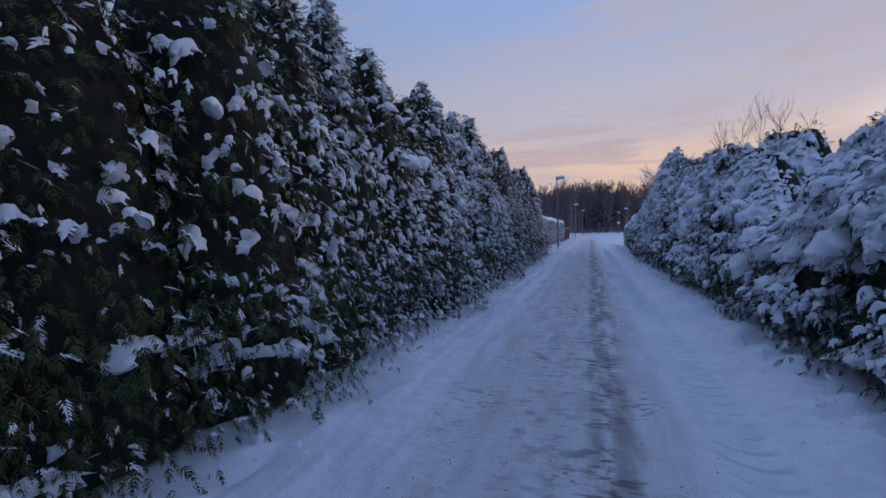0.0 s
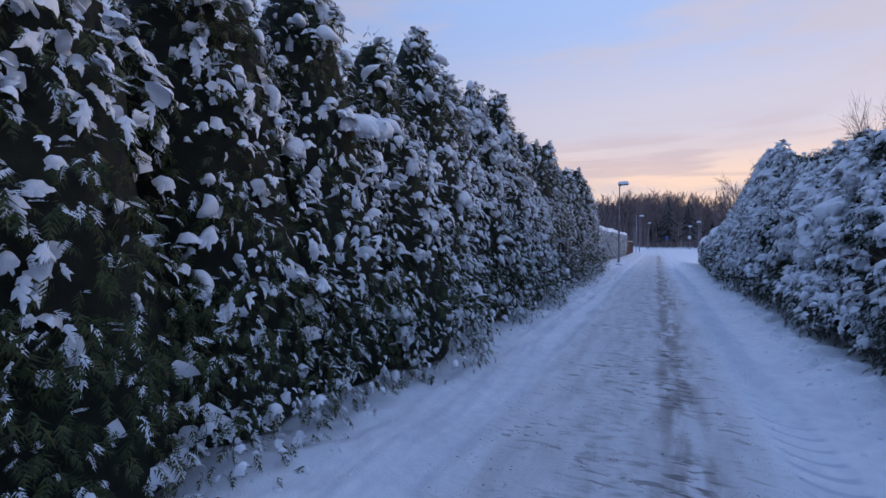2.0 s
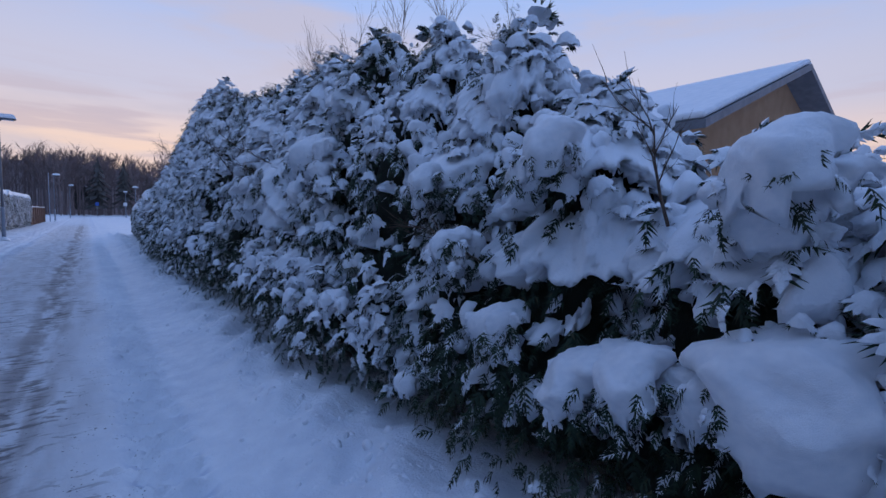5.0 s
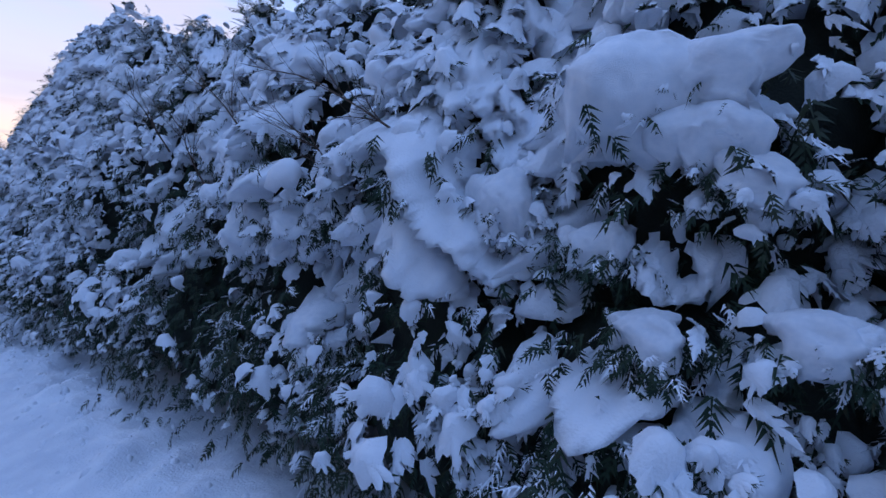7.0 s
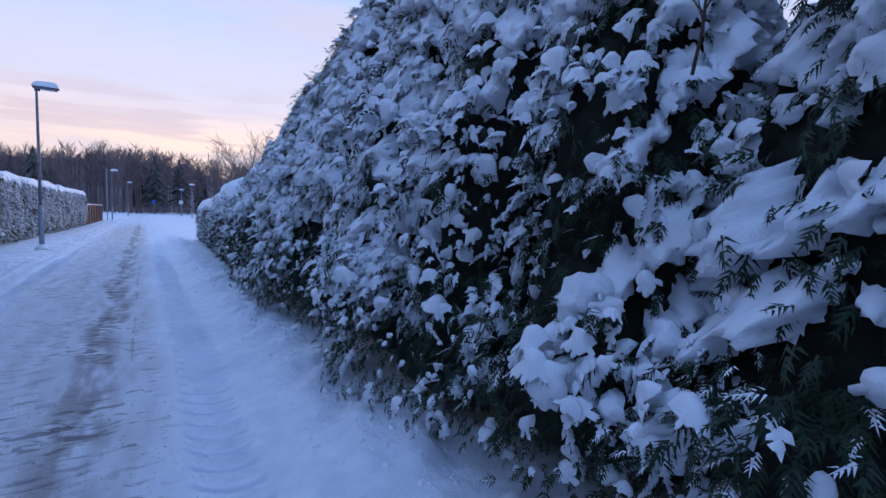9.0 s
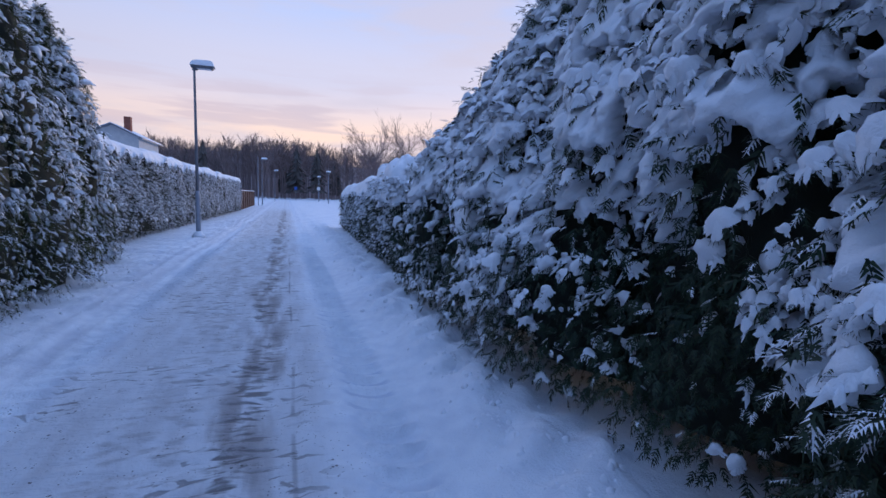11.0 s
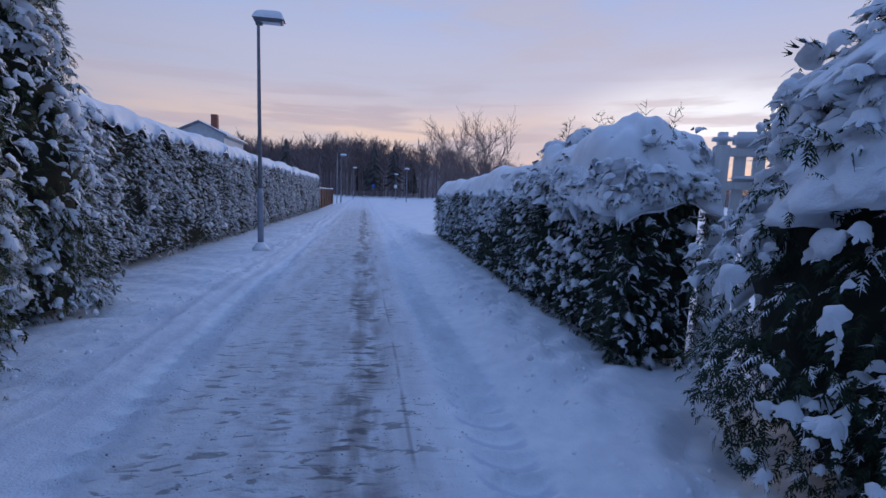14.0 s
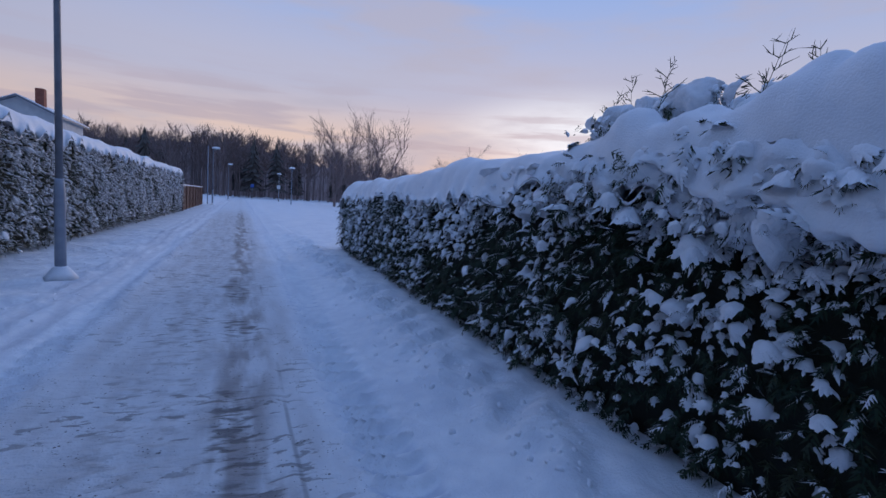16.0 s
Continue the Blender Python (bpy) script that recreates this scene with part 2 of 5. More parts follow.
SNOW, ROAD = snow_material(), road_material()
LEAF = leaf_material("thuja_leaf", (0.021, 0.035, 0.014), (0.060, 0.078, 0.026), (0.095, 0.075, 0.028))
LEAF_BLUE = leaf_material("cypress_leaf", (0.010, 0.023, 0.015), (0.026, 0.048, 0.025), (0.044, 0.042, 0.018))
# near-black hedge cores: shade between the sprays put into the colour
SHADED_CORE = plain("shaded_core", ((0.006, 0.009, 0.005), (0.016, 0.020, 0.010)), 9, 0.9, depth=0.05)
BARK = plain("bark", ((0.045, 0.033, 0.025), (0.10, 0.075, 0.055)), 12, 0.9, stretch=(1, 1, 0.3))
TWIG = plain("twig", ((0.07, 0.045, 0.032), (0.13, 0.085, 0.06)), 20, 0.85)
# bark and wood tones of the distance, lightened: haze put into the colour
HAZY_BARK = plain("hazy_bark", ((0.17, 0.127, 0.118), (0.29, 0.215, 0.20)), 0.6, 0.9)
HAZY_WOOD = plain("hazy_wood", ((0.32, 0.25, 0.245), (0.50, 0.40, 0.385)), 0.35, 0.9, stretch=(4, 4, 0.25))
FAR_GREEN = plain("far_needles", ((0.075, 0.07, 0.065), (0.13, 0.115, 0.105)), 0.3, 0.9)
STEEL = plain("galvanised_steel", ((0.24, 0.27, 0.33), (0.34, 0.37, 0.43)), 6, 0.55, 0.2)
DARK_STEEL = plain("dark_steel", ((0.15, 0.16, 0.19), (0.22, 0.23, 0.26)), 6, 0.55, 0.2)
LENS = plain("lamp_lens", ((0.55, 0.56, 0.58), (0.65, 0.66, 0.68)), 6, 0.25)
WHITE = plain("white_paint", ((0.66, 0.67, 0.68), (0.80, 0.80, 0.79)), 7, 0.55, stretch=(3, 3, 0.5))
FENCE_RED = plain("red_brown_boards", ((0.07, 0.03, 0.022), (0.13, 0.055, 0.038)), 5, 0.75, stretch=(3, 3, 0.4))
WALL_OCHRE = plain("ochre_wall", ((0.34, 0.19, 0.10), (0.42, 0.25, 0.14)), 3, 0.85)
WALL_RED = plain("red_wall", ((0.24, 0.10, 0.075), (0.33, 0.15, 0.11)), 3, 0.85)
WALL_GREY = plain("grey_wall", ((0.46, 0.47, 0.48), (0.56, 0.56, 0.56)), 2, 0.8)
BRICK = plain("brick", ((0.20, 0.07, 0.045), (0.32, 0.12, 0.08)), 6, 0.85)
GLASS = plain("window_glass", ((0.03, 0.035, 0.045), (0.05, 0.055, 0.07)), 2, 0.08)
SIGN_BLUE = plain("sign_blue", ((0.03, 0.09, 0.35), (0.04, 0.11, 0.40)), 3, 0.5)

# ---- mesh tools ----
def wave(p, scale, seed=0):
    """Smooth pseudo-random value from -1 to 1 for rows of points."""
    r = np.random.default_rng(100 + seed)
    out = np.zeros(len(p))
    for k in range(6):
        d = r.normal(size=3)
        d *= (0.6 + 0.25 * k) / np.linalg.norm(d) / scale * 2.2
        out += np.sin(p @ d + r.uniform(0, 6.28)) / (1 + 0.25 * k)
    return np.clip(out / 2.6, -1, 1)


class Batch:
    """Gathers vertices and triangles into one mesh."""

    def __init__(self):
        self.v, self.f, self.n = [], [], 0

    def add(self, v, f):
        self.v.append(np.asarray(v, np.float32))
        self.f.append(np.asarray(f, np.int32) + self.n)
        self.n += len(v)

    def spread(self, proto, at, turn, size):
        """Copies of proto (v, f) at rows of places, turns (3x3, columns are axes) and sizes (k, 3)."""
        v, f = proto
        k = len(at)
        if not k:
            return
        w = np.einsum("kij,knj->kni", turn, v[None] * size[:, None, :]) + at[:, None, :]
        ff = f[None] + (np.arange(k) * len(v))[:, None, None]
        self.add(w.reshape(-1, 3), ff.reshape(-1, 3))

    def mesh(self, name, mat, smooth=True):
        me = bpy.data.meshes.new(name)
        v = np.concatenate(self.v) if self.v else np.zeros((0, 3), np.float32)
        f = np.concatenate(self.f) if self.f else np.zeros((0, 3), np.int32)
        me.vertices.add(len(v))
        me.vertices.foreach_set("co", v.ravel())
        me.loops.add(f.size)
        me.loops.foreach_set("vertex_index", f.ravel())
        me.polygons.add(len(f))
        me.polygons.foreach_set("loop_start", np.arange(0, f.size, 3, dtype=np.int32))
        me.polygons.foreach_set("use_smooth", np.full(len(f), smooth))
        me.materials.append(mat)
        me.update(calc_edges=True)
        return me


def part(name, me, parent, label=""):
    """One mesh (or bmesh with its material) as a part of parent."""
    ob = new(name, me)
    ob.parent = parent
    return tagged(ob, label)


def bm_mesh(name, bm, mat, smooth=False):
    me = bpy.data.meshes.new(name)
    bmesh.ops.recalc_face_normals(bm, faces=bm.faces)
    bm.to_mesh(me)
    bm.free()
    me.materials.append(mat)
    if smooth:
        me.polygons.foreach_set("use_smooth", np.full(len(me.polygons), True))
    return me


def box(x0, x1, y0, y1, z0, z1, bevel=0.01):
    bm = bmesh.new()
    bmesh.ops.create_cube(bm, size=1, matrix=Matrix.Translation(((x0 + x1) / 2, (y0 + y1) / 2, (z0 + z1) / 2)) @ Matrix.Diagonal((x1 - x0, y1 - y0, z1 - z0, 1)))
    if bevel:
        bmesh.ops.bevel(bm, geom=bm.edges[:], offset=bevel, segments=2, affect="EDGES")
    return bm


def lathe(profile, seg=14):
    """A turned body from rows of (radius, z)."""
    bm = bmesh.new()
    rings = [[bm.verts.new((r * math.cos(6.2832 * j / seg), r * math.sin(6.2832 * j / seg), z)) for j in range(seg)] for r, z in profile]
    for a, b in zip(rings, rings[1:]):
        for j in range(seg):
            bm.faces.new((a[j], a[(j + 1) % seg], b[(j + 1) % seg], b[j]))
    bm.faces.new(rings[0][::-1])
    bm.faces.new(rings[-1])
    return bm


def thing(name, at, label, category, group="", kind=""):
    ob = new(name)
    ob.location = at
    return tagged(ob, label, category, group, kind)


def tubes(segments, sides=3):
    """Tapered prisms for rows of (a, b, radius a, radius b)."""
    out = Batch()
    a, b = np.array([s[0] for s in segments]), np.array([s[1] for s in segments])
    ra, rb = np.array([s[2] for s in segments]), np.array([s[3] for s in segments])
    d = b - a
    d /= np.linalg.norm(d, axis=1)[:, None] + 1e-9
    ref = np.where(np.abs(d[:, 2:3]) > 0.9, [[1.0, 0, 0]], [[0, 0, 1.0]])
    u = np.cross(d, ref)
    u /= np.linalg.norm(u, axis=1)[:, None]
    w = np.cross(d, u)
    k = len(a)
    vs = []
    for p, r in ((a, ra), (b, rb)):
        for j in range(sides):
            t = 6.2832 * j / sides
            vs.append(p + (u * math.cos(t) + w * math.sin(t)) * r[:, None])
    v = np.stack(vs, 1).reshape(-1, 3)
    f = []
    for j in range(sides):
        j2 = (j + 1) % sides
        f += [(j, j2, sides + j2), (j, sides + j2, sides + j)]
    f = np.array(f)[None] + (np.arange(k) * 2 * sides)[:, None, None]
    out.add(v, f.reshape(-1, 3))
    return out


def branches(rng, height, levels=3, kids=5, spread_angle=0.6, radius=None, trunk=0.35, steps=3):
    """The limbs of a bare tree or bush, as rows for tubes()."""
    rows = []
    r0 = radius or height * 0.013

    def grow(p, d, length, r, level):
        for s in range(steps):
            d2 = d + rng.normal(size=3) * 0.12 + np.array([0, 0, 0.07])
            d2 /= np.linalg.norm(d2)
            q = p + d2 * length / steps
            rows.append((p.copy(), q.copy(), r * (1 - 0.22 * s), r * (1 - 0.22 * (s + 1))))
            if level < levels and (level > 0 or s > 0):
                for _ in range(kids if level else kids + 1):
                    side = rng.normal(size=3)
                    side -= d2 * (side @ d2)
                    side /= np.linalg.norm(side)
                    nd = d2 * math.cos(spread_angle) + side * math.sin(spread_angle)
                    grow(p + (q - p) * rng.uniform(0.1, 1), nd, length * rng.uniform(0.38, 0.62), r * 0.42, level + 1)
            p, d = q, d2

    grow(np.zeros(3), np.array([0.0, 0, 1]), height * (0.55 + trunk * 0.5), r0, 0)
    return rows


# ---- ground ----
def smooth01(v, a, b):
    t = np.clip((v - a) / (b - a), 0, 1)
    return t * t * (3 - 2 * t)


def ground_z(x, y):
    """Height of the snow: packed lane, ruts, tyre marks and ploughed banks."""
    x, y = np.asarray(x, float), np.asarray(y, float)
    p = np.stack([x, y, 0 * x], -1).reshape(-1, 3)
    n1, n2, n3 = (wave(p, s, k).reshape(x.shape) for s, k in ((1.6, 1), (0.35, 2), (0.12, 3)))
    near = smooth01(y, 60, 40)
    right = smooth01(x + 0.12 * n1, 1.3, 1.9) * (0.07 * smooth01(y, 46, 34) + 0.05) * (1 - 0.6 * smooth01(x, 2.0, 2.6) * smooth01(y, 30, 26))
    left = smooth01(-x + 0.10 * n1, 1.4, 2.2) * (0.04 * smooth01(y, 34, 24) + 0.05)
    z = right + left + near * (0.012 * n1 + 0.010 * n2 * smooth01(np.abs(x), 0.9, 1.6))
    z += near * 0.05 * (n2 + 1.2 * n3) * smooth01(x, 1.5, 1.9) * smooth01(x, 2.7, 2.2)
    z += near * 0.03 * (n2 + n3) * smooth01(-x, 1.8, 2.2)
    wob = 0.06 * np.sin(y * 0.35) + 0.03 * np.sin(y * 0.9 + 1)
    # edge of the scraped lane
    z += near * 0.03 * np.exp(-((x + 1.28 + wob) / 0.10) ** 2) * smooth01(y, -6, 0)
    z -= near * 0.018 * np.exp(-((x - 0.26 - wob) / 0.13) ** 2) * (0.6 + 0.4 * n2)
    z += near * 0.012 * np.exp(-((x - 0.50 - wob) / 0.06) ** 2)
    # cart ruts along the left bank
    for c, w, dpt in ((-1.72, 0.09, 0.024), (-2.02, 0.08, 0.030), (-2.25, 0.07, 0.02)):
        z -= near * dpt * np.exp(-((x - c - wob * 1.4) / w) ** 2) * (0.55 + 0.45 * wave(p, 3.0, 31).reshape(x.shape))
        z += near * 0.014 * np.exp(-((x - c - 0.14 - wob * 1.4) / 0.06) ** 2)
    # curved lugs of a tractor tyre: sharp crests over a shallow trough
    for c, half, sgn, first in ((1.05, 0.20, 1, -10), (-1.36, 0.16, -1, 18)):
        u = (x - c - 0.5 * wob) / half
        band = np.exp(-np.abs(u) ** 4) * smooth01(y, first, first + 5)
        ph = (y + sgn * 0.06 * u - 0.10 * u * u) / 0.235 + 0.12 * np.sin(1.3 * y)
        saw = ph - np.floor(ph)
        crest = np.where(saw < 0.3, saw / 0.3, (1 - saw) / 0.7) ** 2.2
        z += near * band * (0.085 * crest - 0.04) * np.clip(0.9 + 0.5 * wave(p, 2.5, 9).reshape(x.shape) + 0.3 * n2, 0.2, 1.3)
    # ploughed edge, crisp line beside the rut
    z -= near * 0.012 * np.exp(-((x - 0.50) / 0.035) ** 2) * smooth01(y, 20, 22)
    # scuffs across the middle
    mid = np.exp(-((x + 0.2) / 0.65) ** 4)
    q = np.stack([x * 0.5, y * 2.4, 0 * x], -1).reshape(-1, 3)
    z += near * mid * 0.016 * wave(q, 0.22, 12).reshape(x.shape)
    return z


def build_ground():
    xs = np.concatenate([[-1500, -600, -250, -120, -70, -45, -30, -20, -14, -10, -7, -5.4, -4.6, -4.0, -3.6, -3.2], np.concatenate([np.arange(-2.95, -2.3, 0.11), np.arange(-2.3, -1.0, 0.06), np.arange(-1.0, 0.35, 0.09), np.arange(0.35, 2.3, 0.055), np.arange(2.3, 2.9, 0.11)]),
                         [3.1, 3.4, 3.8, 4.4, 5.2, 6.5, 8.5, 12, 17, 24, 34, 50, 75, 120, 250, 600, 1500]])
    ys = np.concatenate([[-1500, -500, -200, -90, -45, -25, -14, -9, -6.5, -5, -4, -3.3, -2, -1.2], np.concatenate([np.arange(-0.5, 17, 0.05), np.arange(17, 33, 0.033), np.arange(33, 46, 0.08)]), np.arange(46, 66, 0.4),
                         np.arange(66, 130, 2.5), [135, 145, 160, 180, 210, 260, 330, 450, 700, 1200, 2500]])
    X, Y = np.meshgrid(xs, ys)
    Z = ground_z(X, Y)
    nx, ny = len(xs), len(ys)
    i = (np.arange(ny - 1)[:, None] * nx + np.arange(nx - 1)[None]).ravel()
    f = np.concatenate([np.stack([i, i + 1, i + nx + 1], 1), np.stack([i, i + nx + 1, i + nx], 1)])
    b = Batch()
    b.add(np.stack([X, Y, Z], -1).reshape(-1, 3), f)
    tagged(new("ground", b.mesh("ground", ROAD)), "snow-covered lane with scuffed gritty middle, ruts and tyre marks", "ground", kind="structure")


build_ground()


# ---- foliage and snow pieces ----
def spray_piece(rng, pairs=6):
    """A flat drooping conifer spray along +x, one long: a stem with paired narrow side shoots."""
    v, f = [], []

    def blade(a, b, width):
        a, b = np.array(a), np.array(b)
        d = b - a
        s = np.array([-d[1], d[0], 0])
        s = s / (np.linalg.norm(s) + 1e-9) * width * 0.85
        k = len(v)
        m = a + d * 0.12
        v.extend([m + s, b, m - s + (0, 0, 0.02)])
        f.append((k, k + 1, k + 2))

    def bend(x, y):
        return (x, y, -0.32 * x * x - 0.25 * abs(y) + 0.05 * rng.normal())

    for i in range(pairs):
        x = 0.06 + 0.8 * i / pairs
        ln = (0.48 - 0.30 * i / pairs) * rng.uniform(0.75, 1.2)
        for s in (-1, 1):
            ang = radians(rng.uniform(34, 52))
            x2 = x + rng.uniform(-0.03, 0.03)
            blade(bend(x2, 0), bend(x2 + ln * math.cos(ang), s * ln * math.sin(ang)), 0.055)
    blade(bend(0.0, 0), bend(0.55, 0), 0.035)
    blade(bend(0.45, 0), bend(1.05, 0), 0.05)
    return np.array(v, np.float32), np.array(f, np.int32)


def frost_piece(rng, pairs=6):
    """Snow caught along the shoots of a spray: thin tapered slivers, one long."""
    v, f = [], []

    def ridge(x, y, x2, y2, w):
        a, e = np.array([x, y, -0.25 * x * x - 0.2 * abs(y) + 0.06]), np.array([x2, y2, -0.25 * x2 * x2 - 0.2 * abs(y2) + 0.03])
        d = e - a
        s = np.array([-d[1], d[0], 0]) / (np.linalg.norm(d[:2]) + 1e-9) * w
        m, k = a + d * 0.25, len(v)
        v.extend([m + s, e, m - s - (0, 0, w * 0.8)])
        f.append((k, k + 1, k + 2))

    for i in range(pairs):
        x = 0.05 + 0.8 * i / pairs
        for sd in (-1, 1):
            if rng.random() < 0.8:
                ln = (0.34 - 0.20 * i / pairs) * rng.uniform(0.7, 1.25)
                ang = radians(rng.uniform(30, 55))
                ridge(x, 0, x + ln * math.cos(ang), sd * ln * math.sin(ang), 0.032)
    ridge(0.05, 0, 1.0, 0, 0.042)
    return np.array(v, np.float32), np.array(f, np.int32)


def snow_piece(rng, rings, segs, fingers, thick=0.34, droop=0.5, ragged=0.0):
    """A drooping pad of snow along +x with a lobed rim, closed underneath."""
    ph = rng.uniform(0, 6.28, 4)
    th = np.arange(segs) / segs * 6.2832
    front = 0.5 + 0.5 * np.cos(th)
    rim = 1 + rng.uniform(-ragged, ragged, segs) + 0.12 * np.sin(2 * th + ph[2]) + 0.1 * np.sin(3 * th + ph[3])
    rim += fingers * front * (0.6 * np.sin(5 * th + ph[0]) + 0.5 * np.sin(8 * th + ph[1]))
    v = [(0.3, 0, thick)]
    for i in range(1, rings + 1):
        s = i / rings
        h = thick * max(0.0, 1 - s ** 2.6) ** 0.55
        for j in range(segs):
            rr = s * (1 + (rim[j] - 1) * s ** 1.5)
            v.append((0.3 + rr * math.cos(th[j]) * 0.62, rr * math.sin(th[j]) * 0.50, h))
    v.append((0.3, 0, -0.16 * thick / 0.3))
    v = np.array(v)
    lump = wave(v * (1, 1, 0.4), 0.4, int(rng.integers(1000)))
    if segs > 10:
        v[:, :2] += 0.045 * np.stack([wave(v, 0.2, int(rng.integers(1000))), wave(v, 0.2, int(rng.integers(1000)))], -1)
    v[:, 2] += 0.14 * lump * (v[:, 2] > 0) + 0.02 * lump
    v[:, 2] -= droop * np.clip(v[:, 0] - 0.1, 0, 2) ** 1.8 + 0.45 * v[:, 1] ** 2
    f = [(0, 1 + j, 1 + (j + 1) % segs) for j in range(segs)]
    for i in range(rings - 1):
        a, b = 1 + i * segs, 1 + (i + 1) * segs
        for j in range(segs):
            j2 = (j + 1) % segs
            f += [(a + j, b + j, b + j2), (a + j, b + j2, a + j2)]
    a, last = 1 + (rings - 1) * segs, len(v) - 1
    f += [(a + j, last, a + (j + 1) % segs) for j in range(segs)]
    return v.astype(np.float32), np.array(f, np.int32)


def laden_spray(seed):
    """A drooping thuja spray along +x, one long, with snow lying along its shoots: (snow, green under it)."""
    rng = np.random.default_rng(seed)
    v, f, gv, gf = [], [], [], []
    droop, sway = rng.uniform(0.35, 0.75), rng.uniform(-0.25, 0.25)

    def stem(t):
        return np.array([t, sway * t * t, 0.10 - droop * t * t])

    def ridge(a, b, w):
        """A lumpy ridge of snow from a to b, tapering."""
        d = b - a
        side = np.array([-d[1], d[0], 0]) / (np.linalg.norm(d[:2]) + 1e-9)
        k = len(v)
        for t, ww in ((0.05, w * rng.uniform(0.6, 1.0)), (0.62, w * rng.uniform(0.65, 1.25))):
            p = a + d * t + side * rng.normal() * 0.015 + (0, 0, 0.05 * math.sin(3.14 * t))
            v.extend([p + side * ww - (0, 0, 0.6 * ww), p + (0, 0, ww * rng.uniform(0.7, 1.3)), p - side * ww - (0, 0, 0.6 * ww)])
        v.append(b)
        f.extend([(k, k + 3, k + 4), (k, k + 4, k + 1), (k + 1, k + 4, k + 5), (k + 1, k + 5, k + 2), (k + 3, k + 6, k + 4), (k + 4, k + 6, k + 5)])

    def shoot(a, b, w):
        d = b - a
        q = np.array([-d[1], d[0], 0]) / (np.linalg.norm(d[:2]) + 1e-9) * w
        k = len(gv)
        gv.extend([a + d * 0.15 + q, b, a + d * 0.15 - q - (0, 0, 0.02)])
        gf.append((k, k + 1, k + 2))

    bare = rng.uniform(0.1, 0.4)
    for i in range(4):
        for sg in (-1, 1):
            t = 0.05 + 0.2 * i + rng.uniform(-0.05, 0.05)
            ln = (0.52 - 0.085 * i) * rng.uniform(0.6, 1.2)
            a = sg * rng.uniform(0.55, 0.95) + sway
            p = stem(t)
            e = p + np.array([ln * math.cos(a), ln * math.sin(a), -droop * ln * (0.45 + t)])
            if rng.random() > bare:
                ridge(p + (0, 0, 0.02), p + (e - p) * rng.uniform(0.75, 1.0) + (0, 0, 0.02), rng.uniform(0.075, 0.12))
            shoot(p - (0, 0, 0.04), e + (e - p) * 0.12 - (0, 0, 0.05), 0.05)
            m = p + (e - p) * 0.45
            shoot(m - (0, 0, 0.05), m + np.array([math.cos(a - 0.5 * sg), math.sin(a - 0.5 * sg), -droop * 0.7]) * ln * 0.45, 0.035)
    ridge(stem(0.0), stem(0.55), 0.12)
    ridge(stem(0.4) + (0, 0, 0.02), stem(1.0), 0.085)
    return (np.array(v, np.float32), np.array(f, np.int32)), (np.array(gv, np.float32), np.array(gf, np.int32))


def laden_clump(seed):
    """A rounded lump of snow on a spray, one long, with short blunt fingers over its drooping rim: (snow, green under it)."""
    rng = np.random.default_rng(seed)
    v, f = [np.array([0.35, 0, 0.34])], []
    wide, n = rng.uniform(0.30, 0.46), 11
    ph = rng.uniform(0, 6.28, 3)
    for r, z in ((0.62, 0.25), (1.0, -0.05)):
        for j in range(n):
            t = 6.2832 * j / n
            q = r * (1 + 0.16 * math.sin(2 * t + ph[0]) + 0.13 * math.sin(3 * t + ph[1]) + rng.uniform(-0.08, 0.08))
            x = 0.35 + 0.36 * q * math.cos(t)
            v.append(np.array([x, wide * q * math.sin(t), z - 0.35 * max(x - 0.3, 0) ** 1.5 + rng.uniform(-0.04, 0.04)]))
    for j in range(n):
        j2 = (j + 1) % n
        f += [(0, 1 + j, 1 + j2), (1 + j, 1 + n + j, 1 + n + j2), (1 + j, 1 + n + j2, 1 + j2)]
    gv, gf = [], []
    for i in range(6):
        a = rng.uniform(-1.5, 1.5)
        d, side = np.array([math.cos(a), math.sin(a), 0]), np.array([-math.sin(a), math.cos(a), 0])
        p = np.array([0.35, 0, 0]) + d * (0.30, wide * 0.85, 0) + (0, 0, 0.02)
        ln, w = rng.uniform(0.18, 0.42), rng.uniform(0.07, 0.12)
        e = p + d * ln * 0.75 - (0, 0, ln * rng.uniform(0.5, 1.0))
        if i < 4:
            k = len(v)
            for q, ww in ((p - d * 0.12 + (0, 0, 0.04), w), (p + (e - p) * 0.6 + d * 0.04, w * rng.uniform(0.7, 1.0))):
                v += [q + side * ww - (0, 0, 0.5 * ww), q + (0, 0, 0.9 * ww), q - side * ww - (0, 0, 0.5 * ww)]
            v.append(e)
            f += [(k, k + 3, k + 4), (k, k + 4, k + 1), (k + 1, k + 4, k + 5), (k + 1, k + 5, k + 2), (k + 3, k + 6, k + 4), (k + 4, k + 6, k + 5)]
        for sg in (-1, 0, 1):
            b = p + (e - p) * rng.uniform(0.1, 0.5) - (0, 0, 0.05)
            tip = e + (e - p) * (0.35 - 0.2 * abs(sg)) + side * sg * 0.14
            k = len(gv)
            gv += [b + side * 0.035, tip, b - side * 0.035 - (0, 0, 0.02)]
            gf.append((k, k + 1, k + 2))
    return (np.array(v, np.float32), np.array(f, np.int32)), (np.array(gv, np.float32), np.array(gf, np.int32))


